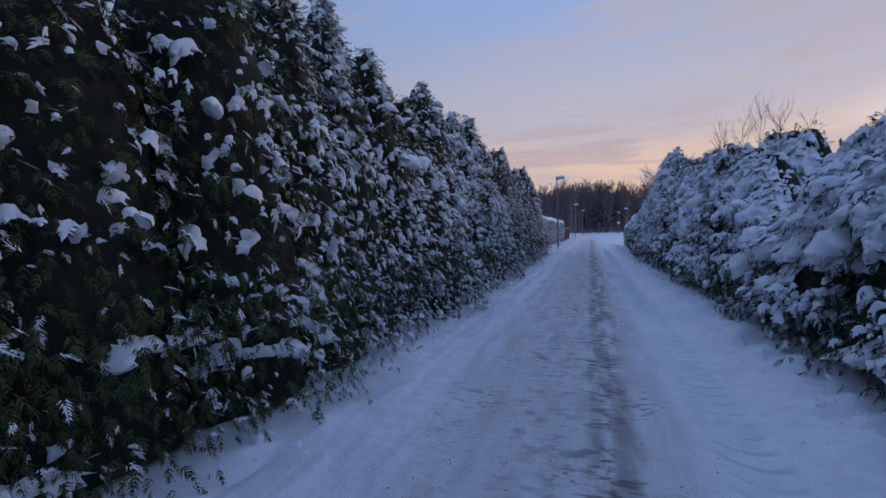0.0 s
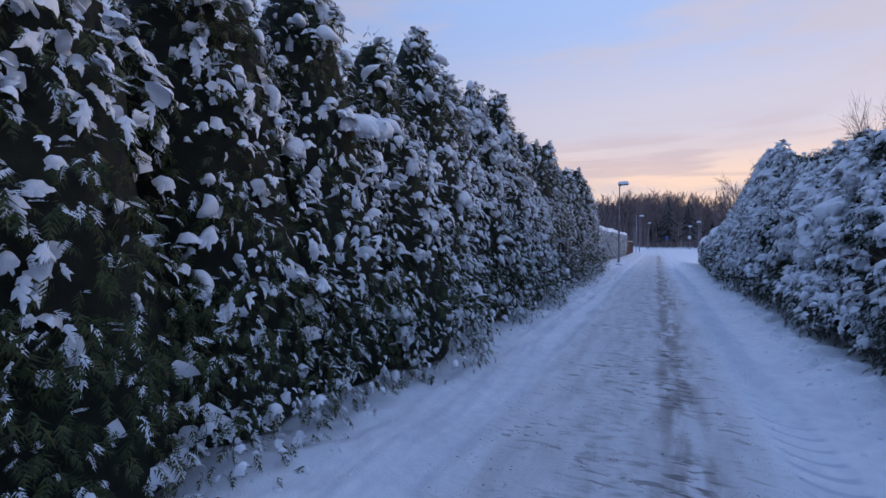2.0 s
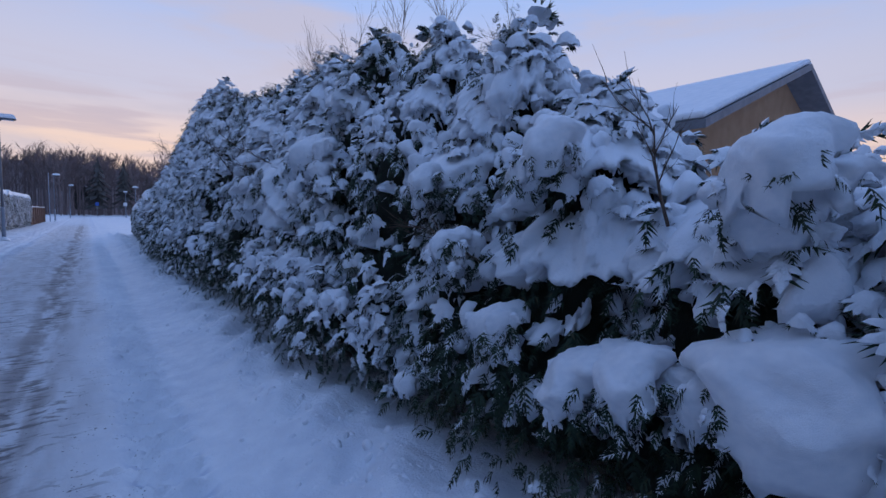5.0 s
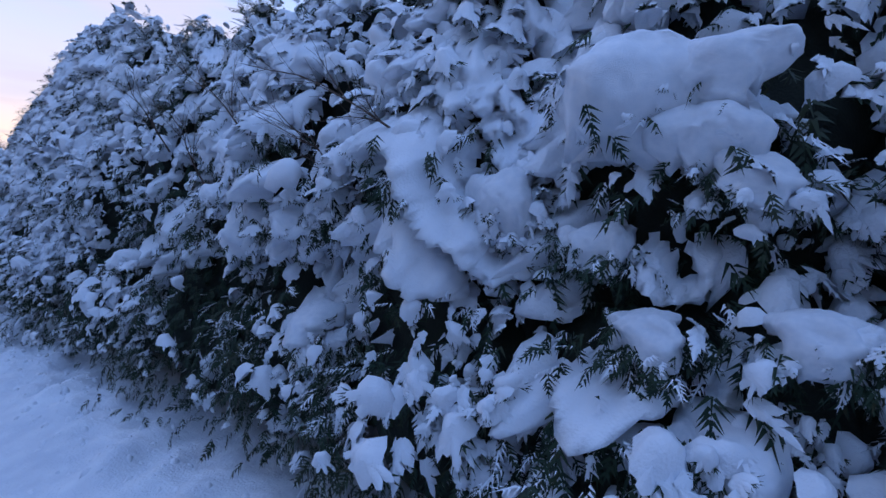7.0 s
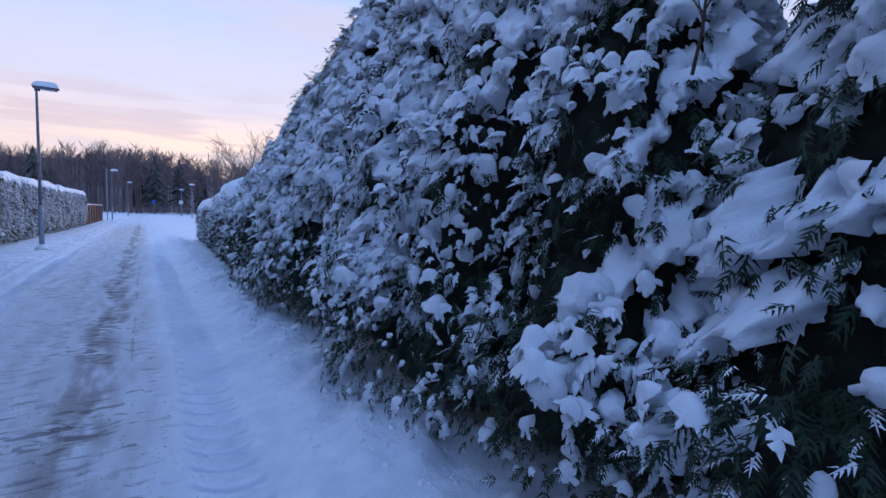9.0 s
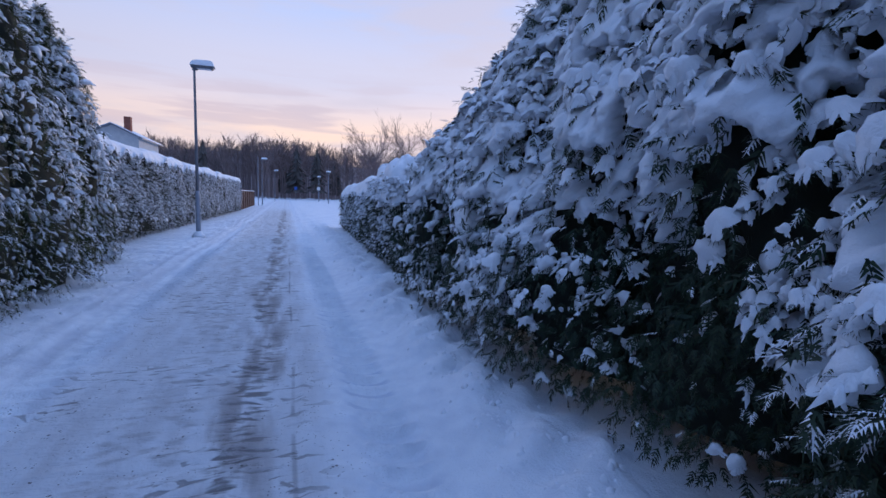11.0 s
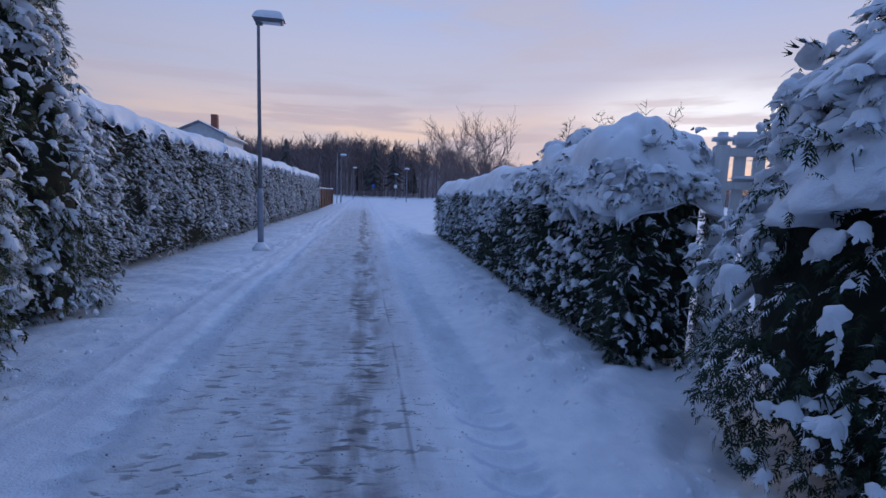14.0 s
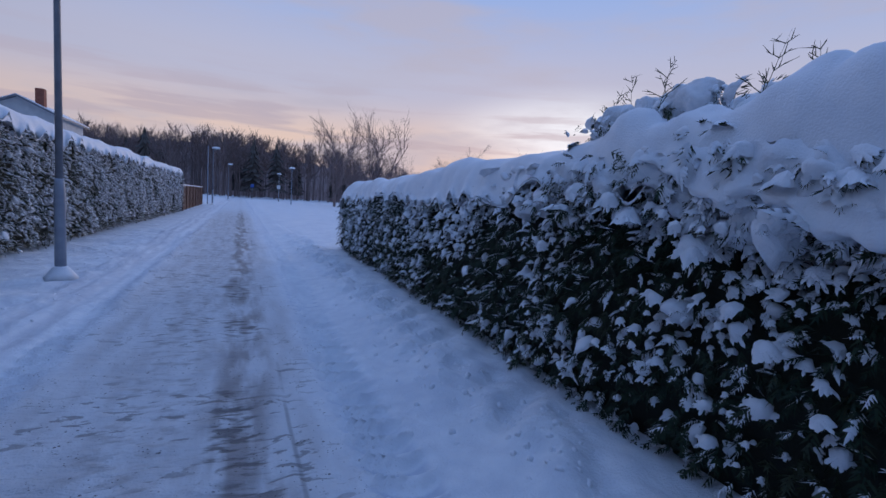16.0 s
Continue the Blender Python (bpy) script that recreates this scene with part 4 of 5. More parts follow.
def overhanging_twigs():
    """Green sprays that stick out under and through the big pads of snow."""
    for host, rows in OVERHANG.items():
        rows, rng, leaf, snow = np.array(rows), np.random.default_rng(len(rows)), Batch(), Batch()
        dress(leaf, snow, rng, rows[:, :3], rows[:, 3:], 0.10, 0.55, 0.0, 0.9, False, 0.9, 0.4)
        tagged(part("twig_spray", leaf.mesh("twig_spray", LEAF_BLUE, False), bpy.data.objects[host]), kind="stuff")
        tagged(part("twig_snow", snow.mesh("twig_snow", SNOW), bpy.data.objects[host]), kind="stuff")


def big_mesh(i):
    b = Batch()
    b.add(*SNOW_BIG[i])
    return b.mesh("snow_mound", SNOW)


MOUND_MESHES = [big_mesh(i) for i in range(len(SNOW_BIG))]

# tall hedge along the left of the lane
LEFT = []
LEFT_LABEL = "tall dark green thuja of a hedge, dusted with snow"
for i in range(28):
    y = -5.2 + 1.3 * i
    if y > 30.2:
        break
    wide = 1.06 if y > 28.5 else 1.08
    h = 4.85 + 0.30 * math.sin(i * 2.4) + 0.2 * math.sin(i * 1.1)
    near = y < 2.9
    LEFT.append(thuja((-3.70 - 0.1 * math.sin(i * 1.7) - (0.2 if y > 28.5 else 0.0), y, 0.03), h, wide, 1, 200 + i, density=10 if y < -0.8 else 104 if y < 14 else 90 if y < 28 else 160, spray=0.14,
                      frost=0.22 if near else 0.52 if y < 8 else 0.54 if y < 27 else 0.5, far=15 < y < 27, cover=0.10 if near else 0.22 if y < 4.2 else 0.42 if y < 6.2 else 0.27 if y < 27 else 0.30, mid=0.004 if near else 0.012, top=2.3, label=LEFT_LABEL, group="tall hedge",
                      snow_size=1.0, droop=0.85, foot=0.95, crest=0.9, taper=0.24 if y < 28 else 0.0, drifts=left_drifts if -1.5 < y < 16 or y > 28 else None, step=0.34, thick=0.15))
for k, (y, z, s) in enumerate([(6.75, 2.92, 0.34)]):
    mound(LEFT, -2.50 if z < 2 else -2.85, y, z, s, 1, 3 + k, 1.4)

# snow-laden hedge along the right of the lane: (y, height, radius, x)
RIGHT = []
RIGHT_LABEL = "bushy green cypress of a hedge, heavily laden with snow"
for i, (y, h, rad, x) in enumerate([(-4.5, 3.0, 1.05, 3.6), (-3.2, 2.8, 1.05, 3.6), (-1.9, 2.6, 1.05, 3.55), (-0.6, 2.5, 1.05, 3.5), (0.7, 2.3, 1.05, 3.5), (2.0, 2.4, 1.1, 3.4),
                                    (3.3, 2.4, 1.1, 3.4), (4.6, 2.7, 1.1, 3.4), (5.8, 2.65, 1.1, 3.45), (7.0, 2.15, 1.1, 3.5), (8.1, 1.75, 1.1, 3.5), (9.2, 2.2, 1.1, 3.5), (10.0, 2.9, 1.0, 3.55),
                                    (11.0, 3.2, 1.1, 3.55), (12.0, 3.4, 1.1, 3.5), (13.2, 3.5, 1.1, 3.5), (14.5, 3.55, 1.1, 3.5), (15.8, 3.6, 1.1, 3.5), (17.1, 3.75, 1.1, 3.5),
                                    (18.4, 4.05, 1.1, 3.5), (19.7, 4.5, 1.1, 3.5), (21.0, 4.6, 1.1, 3.5), (22.3, 4.3, 1.1, 3.5), (23.6, 3.9, 1.1, 3.42), (24.8, 3.4, 1.05, 3.42),
                                    (26.0, 2.75, 1.05, 3.38), (11.3, 3.6, 0.9, 4.7), (12.5, 3.8, 0.9, 4.8), (13.8, 4.0, 0.95, 4.9)]):
    RIGHT.append(thuja((x, y, 0.18), h, rad, -1, 400 + i, density=10 if y < 0.2 else 90 if y < 4 else 45 if x > 4 else 175 if y > 22 else 138, spray=0.132,
                       shelf=0.62 if y < 14.5 else 0.5 if y < 22 else 0.34, cover=0.55 if y < 15 else 0.58 if y < 22 else 0.38 if y < 25.5 else 0.2, mid=0.007, leaf_mat=LEAF_BLUE, top=2.4 if y < 25.5 else 4.0,
                       frost=0.55 if y < 15 else 0.55 if y < 22.5 else 0.5, belt=1.0 if y < 15 else 0.95 if y < 22.5 else 0.5, foot=0.22 if y < 22.5 else 0.4, crest=1.7 if y < 22 else 1.7,
                       label=RIGHT_LABEL, group="snowy hedge", snow_size=1.15, droop=0.9,
                       drifts=right_drifts if y > 1.5 else None, step=0.5, thick=0.24, taper=0.08 if y < 25.5 else -0.15))
for k, (y, z, r) in enumerate([(7.85, 1.02, 0.33), (7.95, 1.72, 0.36), (9.2, 0.95, 0.23), (8.62, 0.82, 0.28), (8.95, 1.94, 0.25), (12.1, 2.2, 0.33), (11.76, 1.85, 0.17), (12.65, 1.8, 0.22),
                               (14.0, 1.68, 0.27), (12.0, 1.34, 0.17), (11.74, 1.02, 0.26), (12.2, 1.62, 0.16), (14.58, 1.66, 0.33), (14.3, 2.3, 0.2), (13.8, 1.8, 0.19), (13.8, 1.1, 0.24), (18.75, 2.42, 0.16),
                               (18.5, 0.82, 0.18), (16.8, 1.26, 0.2), (16.8, 1.9, 0.12), (19.0, 1.2, 0.17), (24.1, 1.66, 0.19), (24.0, 1.05, 0.26), (24.4, 2.0, 0.24), (11.57, 1.4, 0.14), (15.25, 1.87, 0.19),
                               (14.75, 1.62, 0.22), (23.95, 1.38, 0.3), (23.75, 0.95, 0.33), (24.2, 1.75, 0.28), (24.65, 1.8, 0.24), (25.0, 1.95, 0.22), (23.6, 1.75, 0.25), (23.4, 2.3, 0.26), (24.1, 0.72, 0.2), (5.4, 2.0, 0.3), (4.9, 1.4, 0.3), (8.4, 0.9, 0.28), (4.4, 1.62, 0.25), (7.3, 1.45, 0.3), (10.1, 1.8, 0.2), (9.7, 1.35, 0.2)]):
    pillow(RIGHT[:26], 2.50 if z < 1.5 else 2.62, y, z, r, 30 + k)


def clipped_hedge(name, a, b, depth, heights, face, seed, density, cover, label, group="", far=False, cap=0.25, ends=(True, True), lumps=0.06, spray=0.13, crest=0.0, frost=0.6):
    """A sheared hedge from a to b (its foot line along the lane) with a rounded cap of snow. heights: rows of (share, height)."""
    rng = np.random.default_rng(seed)
    ax, ay, bx, by = *a, *b
    length = math.hypot(bx - ax, by - ay)
    ob = thing(name, (ax, ay, 0.0), label, "hedge", group)
    ex, ey = (bx - ax) / length, (by - ay) / length
    ox, oy = (ey * face, -ex * face)            # outwards, to the lane

    def height(s):
        return np.interp(s / length, [q[0] for q in heights], [q[1] for q in heights])

    def world_of(s, d, z):
        return np.stack([ex * s - ox * d, ey * s - oy * d, z], -1)

    def swell(p, k):
        return 0.06 * wave(p, 0.8, k) + 0.03 * wave(p, 0.3, k + 1)

    # inner mass: a bevelled bar following the top line, shade put into its colour
    ns = max(6, int(length / 0.6))
    ss = np.linspace(0.14, length - 0.14, ns)
    prof = [(0.20, 0.06), (0.16, 0.5), (0.16, 0.86), (0.28, 0.97), (depth - 0.28, 0.97), (depth - 0.16, 0.86), (depth - 0.16, 0.06)]
    v = np.concatenate([world_of(np.full(len(prof), s), np.array([q[0] for q in prof]), np.array([q[1] for q in prof]) * height(s)) for s in ss])
    m = len(prof)
    f = []
    for i in range(ns - 1):
        for j in range(m):
            p, q = i * m + j, i * m + (j + 1) % m
            f += [(p, q, q + m), (p, q + m, p + m)]
    for base in (0, (ns - 1) * m):
        f += [(base, base + j, base + j + 1) for j in range(1, m - 1)]
    core = Batch()
    core.add(v, f)
    part("shaded_core", core.mesh("shaded_core", SHADED_CORE), ob)
    leaf, snow = Batch(), Batch()
    hm = max(q[1] for q in heights)
    n = int(density * length * hm)
    s = rng.uniform(0, length, n)
    z = rng.uniform(0.03, 1.0, n) ** 0.9 * height(s)
    p = world_of(s, rng.uniform(-0.01, 0.13, n), z)
    bulge = swell(p, seed)
    p[:, 0] += ox * bulge
    p[:, 1] += oy * bulge
    # shoulders pull back
    back = 0.12 * smooth01(z / height(s), 0.85, 1.0) + 0.10 * smooth01(z / height(s), 0.25, 0.0)
    p[:, 0] -= ox * back
    p[:, 1] -= oy * back
    nr = np.tile([ox, oy, 0.15], (n, 1))
    zz = z / height(s)
    for sel, c in ((zz < 0.15, cover * 0.25), ((zz >= 0.15) & (zz < 0.5), cover * (0.6 if crest else 1.0)), ((zz >= 0.5) & (zz < 0.75), cover), (zz >= 0.75, cover * 1.5)):
        dress(leaf, snow, rng, p[sel], nr[sel], spray, c, 0.010, 0.7, far, 0.85, frost)
    if crest:
        sel = (s < crest) & (zz > 0.70)
        dress(leaf, snow, rng, p[sel], nr[sel] * (1, 1, 3), spray, 0.7, 0.03, 0.8, far, 1.1, 0.6)
        k = 130
        st, dt = rng.uniform(0.0, crest + 0.6, k), rng.uniform(0.02, depth, k)
        top_pts = world_of(st, dt, height(st) + cap * rng.uniform(0.35, 1.15, k) * (1 - np.abs(2 * dt / depth - 1) ** 3))
        up = np.tile([ox * 0.5, oy * 0.5, 0.8], (k, 1)) + rng.normal(size=(k, 3)) * 0.3
        dress(leaf, snow, rng, top_pts, up / np.linalg.norm(up, axis=1)[:, None], spray, 0.6, 0.07, 0.2, far, 1.0, 0.3)
        k = 150
        st, zt = rng.uniform(-0.02, crest + 0.2, k), height(np.full(k, 0.5)) + rng.uniform(-0.42, 0.06, k)
        lip_pts = world_of(st, rng.uniform(-0.10, 0.02, k), zt)
        dress(leaf, snow, rng, lip_pts, np.tile([ox, oy, 0.3], (k, 1)), spray, 1.2, 0.05, 0.9, far, 1.2, 0.6)
        # drifts hanging down the near end of its face
        nz, nsx = 46, int((crest + 2.0) / 0.032)
        S2, Z2 = np.meshgrid(np.linspace(0.02, crest + 2.0, nsx), np.linspace(0.95, hm + 0.05, nz), indexing="ij")
        s2, z2 = S2.ravel() + rng.uniform(-0.012, 0.012, S2.size), Z2.ravel() + rng.uniform(-0.010, 0.010, S2.size)
        g = np.stack([s2, 0 * s2, z2], -1)
        ph = z2 / 0.42 + 0.7 * wave(g, 0.8, 61) + 0.35 * wave(g, 0.3, 62) + 0.22 * wave(g, 0.13, 63) + 0.14 * wave(g, 0.06, 64)
        fr = ph - np.floor(ph)
        want = -0.75 + 1.7 * smooth01(z2 / hm, 0.55, 0.92) - 1.2 * smooth01(s2, crest - 0.6, crest + 1.9) + 0.7 * wave(g, 0.6, 65) + 0.45 * wave(g, 0.25, 66) + 0.35 * wave(g, 0.1, 67)
        size = np.clip(want, 0, 1.1)
        slope = np.clip(1 - fr / (0.3 + 0.6 * size), 0, 1) * np.clip(fr / 0.16, 0, 1) ** 0.5
        dd = 0.20 * slope * np.clip(size * 1.6, 0, 1.15) + 0.02 * wave(g, 0.12, 68) * (slope > 0)
        bare = dd < 0.022
        vv = world_of(s2, np.where(bare, 0.12, 0.04 - dd), z2 - 0.3 * dd)
        ii = (np.arange(nsx - 1)[:, None] * nz + np.arange(nz - 1)[None]).ravel()
        quads = np.stack([ii, ii + nz, ii + nz + 1, ii + 1], 1)
        quads = quads[~bare[quads].all(1)]
        snow.add(vv, np.concatenate([quads[:, [0, 1, 2]], quads[:, [0, 2, 3]]]))
    for flag, s0, sg in ((ends[0], 0.0, -1), (ends[1], length, 1)):
        if flag:
            n = int(density * depth * hm)
            d = rng.uniform(0.02, depth - 0.02, n)
            z = rng.uniform(0.03, 1.0, n) * height(np.full(n, s0))
            rim = 0.22 * (np.abs(d / depth - 0.5) * 2) ** 4
            p = world_of(s0 - sg * (rng.uniform(0, 0.1, n) + rim), d, z)
            dress(leaf, snow, rng, p, np.tile([ex * sg, ey * sg, 0.15], (n, 1)), spray, cover * 0.9, 0.01, 0.7, far, 0.85)
    tagged(part("foliage", leaf.mesh("foliage", LEAF_BLUE, False), ob), kind="stuff")
    tagged(part("snow_cover", snow.mesh("snow_cover", SNOW), ob, "small pads of snow caught in the twigs"), kind="stuff")
    # cap of snow
    ns, nc = int(length / (0.045 if not far else 0.12)), 44 if crest else 22
    ss = np.linspace(-0.04, length + 0.04, ns)
    t = np.linspace(0, 1, nc)
    S, T = np.meshgrid(ss, t, indexing="ij")
    q = np.stack([S, T * 2.0, 0 * S], -1).reshape(-1, 3)
    n1, n2, n3 = (wave(q, sc, seed + 20 + i).reshape(S.shape) for i, sc in enumerate((1.1, 0.30, 0.14)))
    end = np.minimum(smooth01(S, -0.05, 0.35), smooth01(S, length + 0.05, length - 0.35)) ** 0.5
    D = T * (depth + 0.10) - 0.05
    dome = np.clip(1 - np.abs(2 * T - 1) ** 3.2, 0, 1) ** 0.55
    Z = height(S) - 0.05 + cap * dome * (0.75 + 0.25 * end) * (1 + 0.22 * n1) + lumps * dome * n2 - (0.55 if crest else 0.25) * (1 - end)
    lip = np.exp(-((T) / 0.06) ** 2) + np.exp(-((1 - T) / 0.06) ** 2)
    wild = smooth01(S, crest + 0.1, crest - 0.5) * end ** 2 if crest else 0.0 * S
    Z -= lip * (0.12 + 0.12 * n2 + 0.16 * n3)
    if crest:
        # heaped pillows on the end that was left to grow
        heap = 0 * S
        for _ in range(60):
            cs, cd, r = rng.uniform(0.0, crest), rng.uniform(0.0, depth), rng.uniform(0.10, 0.24)
            q2 = ((S - cs) ** 2 + (D - cd) ** 2) / r ** 2
            heap = np.maximum(heap, r * rng.uniform(0.5, 1.1) * np.clip(1 - q2, 0, 1) ** 0.5)
        Z += wild * dome ** 0.6 * (0.05 + 0.72 * heap + 0.07 * n2 + 0.06 * n3)
        D = D - wild * (0.05 + 0.05 * n2 + 0.03 * n3) * np.exp(-((T - 0.08) / 0.08) ** 2)
    D = D + 0.025 * n2 * (np.exp(-(T / 0.2) ** 2) - np.exp(-((1 - T) / 0.2) ** 2))
    v = world_of(S.ravel(), D.ravel(), Z.ravel())
    i = (np.arange(ns - 1)[:, None] * nc + np.arange(nc - 1)[None]).ravel()
    f = np.concatenate([np.stack([i, i + 1, i + nc + 1], 1), np.stack([i, i + nc + 1, i + nc], 1)])
    under = v.copy()
    under[:, 2] = np.minimum(v[:, 2] - 0.02, np.repeat(height(ss) - 0.09, nc))
    capb = Batch()
    capb.add(v, f)
    capb.add(under, f[:, ::-1])
    rim = np.concatenate([np.arange(nc), np.arange(ns) * nc + nc - 1, np.arange(nc)[::-1] + (ns - 1) * nc, (np.arange(ns) * nc)[::-1]])
    k = len(v)
    capb.n = 0
    g = np.concatenate([np.stack([rim[:-1], rim[1:], rim[1:] + k], 1), np.stack([rim[:-1], rim[1:] + k, rim[:-1] + k], 1)])
    capb.f.append(g.astype(np.int32))
    part("snow_cap", capb.mesh("snow_cap", SNOW), ob, "smooth thick cap of snow")
    return ob


clipped_hedge("clipped_hedge", (-3.95, 31.0), (-3.2, 61.0), 1.3, [(0, 2.72), (0.3, 2.62), (1, 2.5)], 1, 600, 180, 1.5,
              "long clipped hedge with a smooth snow cap", far=True, cap=0.30, spray=0.13, frost=1.0)
HEDGE_R = clipped_hedge("clipped_hedge", (2.42, 27.75), (2.86, 40.9), 0.98, [(0, 1.9), (0.2, 1.95), (0.3, 1.85), (1, 1.65)], -1, 640, 330, 0.38,
                        "low clipped dark green hedge under a deep snow cap", cap=0.32, lumps=0.07, spray=0.12, crest=2.35, frost=0.32)


for k, (y, z, r) in enumerate([(28.1, 1.78, 0.2), (28.5, 1.86, 0.24), (28.95, 1.8, 0.2), (29.4, 1.88, 0.23), (29.85, 1.82, 0.2), (30.25, 1.9, 0.2)]):
    pillow([HEDGE_R], 2.50, y, z, r, 140 + k)
for k, (x, y, z, r) in enumerate([(2.75, 28.15, 2.12, 0.24), (3.15, 28.05, 2.1, 0.22), (2.95, 28.6, 2.26, 0.24), (2.7, 29.0, 2.2, 0.2), (3.15, 29.2, 2.34, 0.22), (2.85, 29.55, 2.38, 0.22), (2.7, 30.0, 2.3, 0.2),
                                  (3.0, 30.05, 2.4, 0.18), (2.9, 30.35, 2.3, 0.16), (2.7, 27.82, 1.8, 0.2), (3.1, 27.8, 1.78, 0.22), (3.4, 28.3, 2.1, 0.22)]):
    pillow([HEDGE_R], x, y, z, r, 170 + k, 0.95)


def crown_shoots():
    """Feathery leading shoots standing out of the snow on the near end of the low hedge."""
    rng = np.random.default_rng(15)
    rows = []
    for y, tall in ((28.05, 0.45), (28.3, 0.6), (28.75, 0.5), (29.1, 0.62), (29.45, 0.5), (29.7, 0.7), (29.95, 0.66), (30.2, 0.62), (30.4, 0.55), (28.55, 0.4), (30.3, 0.4)):
        p = np.array([2.85 + rng.uniform(-0.15, 0.25) - 2.42, y - 27.75, 2.12])
        d = np.array([rng.normal() * 0.15, rng.normal() * 0.15, 1.0])
        for s in range(8):
            q = p + d * tall * 0.8 / 8
            rows.append((p, q, 0.0045 * (1 - s / 9), 0.0045 * (1 - (s + 1) / 9)))
            if s > 2:
                for sg in (-1, 1):
                    t = rng.uniform(0, 3.14)
                    out = np.array([math.cos(t) * sg, math.sin(t) * sg, rng.uniform(0.4, 1.0)])
                    e = p + out * 0.13 * (1.25 - s / 9) * rng.uniform(0.6, 1.2)
                    rows.append((p, e, 0.0035, 0.0015))
                    for k in (0.4, 0.7):
                        m = p + (e - p) * k
                        rows.append((m, m + (e - p) * 0.35 + rng.normal(size=3) * 0.025, 0.0035, 0.001))
            p, d = q, d + rng.normal(size=3) * 0.08
    tagged(part("leading_shoot", tubes(rows, 3).mesh("leading_shoot", LEAF_BLUE, False), HEDGE_R), kind="stuff")


crown_shoots()
overhanging_twigs()

# ---- posts, fences ----


def street_lamp(at, turn=0.0, height=5.5):
    """Stepped steel post with a flat head carrying snow."""
    ob = thing("street_lamp", at, "grey steel street lamp with snow on its flat head", "street lamp", "street lamps")
    ob.rotation_euler = (0, 0, turn)
    part("lower_pole", bm_mesh("lower_pole", lathe([(0.075, -0.1), (0.072, 1.3), (0.068, 1.42), (0.052, 1.5)]), STEEL, True), ob)
    part("upper_pole", bm_mesh("upper_pole", lathe([(0.050, 1.48), (0.046, 3.2), (0.036, height - 0.14), (0.036, height - 0.08)]), DARK_STEEL, True), ob)
    part("spigot", bm_mesh("spigot", box(-0.06, 0.10, -0.04, 0.04, height - 0.14, height - 0.07), DARK_STEEL), ob)
    bm = box(-0.09, 0.60, -0.15, 0.15, height - 0.07, height + 0.04, 0.0)
    for v in bm.verts:
        if v.co.z < height and v.co.x > 0:
            v.co.x -= 0.05
        if v.co.z > height:
            v.co.y *= 0.85
    bmesh.ops.bevel(bm, geom=bm.edges[:], offset=0.02, segments=2, affect="EDGES")
    head = part("lamp_head", bm_mesh("lamp_head", bm, DARK_STEEL), ob)
    part("lens", bm_mesh("lens", box(0.08, 0.50, -0.10, 0.10, height - 0.082, height - 0.068, 0.004), LENS), head, "pale lens")
    b = Batch()
    nx, ny = 16, 9
    X, Y = np.meshgrid(np.linspace(0, 1, nx), np.linspace(-1, 1, ny), indexing="ij")
    dome = np.clip((1 - np.abs(2 * X - 1) ** 5) * (1 - np.abs(Y) ** 4), 0, 1) ** 0.5
    q = np.stack([X, Y, 0 * X], -1).reshape(-1, 3)
    Z = height + 0.0 + dome * (0.19 + 0.025 * wave(q, 0.5, 3).reshape(X.shape))
    v = np.stack([-0.115 + X * 0.72, Y * 0.17, Z], -1).reshape(-1, 3)
    i = (np.arange(nx - 1)[:, None] * ny + np.arange(ny - 1)[None]).ravel()
    f = np.concatenate([np.stack([i, i + 1, i + ny + 1], 1), np.stack([i, i + ny + 1, i + ny], 1)])
    b.add(v, f)
    part("snow_cap", b.mesh("snow_cap", SNOW), head, "cushion of snow")
    part("snow_foot", bm_mesh("snow_foot", lathe([(0.24, -0.05), (0.17, 0.05), (0.11, 0.13), (0.076, 0.16)]), SNOW, True), ob, "little heap of snow")
    return ob


LAMP = street_lamp((-2.36, 36.15, 0.08))
for x, y, turn in ((-2.36, 78.4, 0.0), (-1.6, 107, 0.0)):
    copy_thing(LAMP, pose(x, y, 0.05, 0, 0, math.degrees(turn)))


def post_top_lamp(at):
    """A slim post with a shallow round head under a dome of snow."""
    ob = thing("street_lamp", at, "grey post-top street lamp with a round snowy head", "street lamp", "post-top lamps")
    part("pole", bm_mesh("pole", lathe([(0.07, -0.1), (0.065, 1.2), (0.05, 1.3), (0.04, 4.9)], 10), STEEL, True), ob)
    head = part("lamp_head", bm_mesh("lamp_head", lathe([(0.06, 4.86), (0.16, 4.95), (0.20, 5.15), (0.40, 5.2), (0.38, 5.25)]), DARK_STEEL, True), ob)
    part("snow_cap", bm_mesh("snow_cap", lathe([(0.40, 5.252), (0.42, 5.33), (0.34, 5.44), (0.16, 5.50), (0.03, 5.51)]), SNOW, True), head, "dome of snow")
    return ob


POST_TOP = post_top_lamp((7.0, 98.5, 0.05))
copy_thing(POST_TOP, pose(7.0, 123.0, 0.05))


def road_sign(at, paint, label, plate):
    ob = thing("road_sign", at, label, "road sign")
    part("post", bm_mesh("post", lathe([(0.03, -0.1), (0.03, 3.2)], 8), STEEL, True), ob)
    part("plate", bm_mesh("plate", box(-0.32, 0.32, -0.045, -0.03, 2.4, 3.1, 0.005), paint), ob, plate)
    return ob


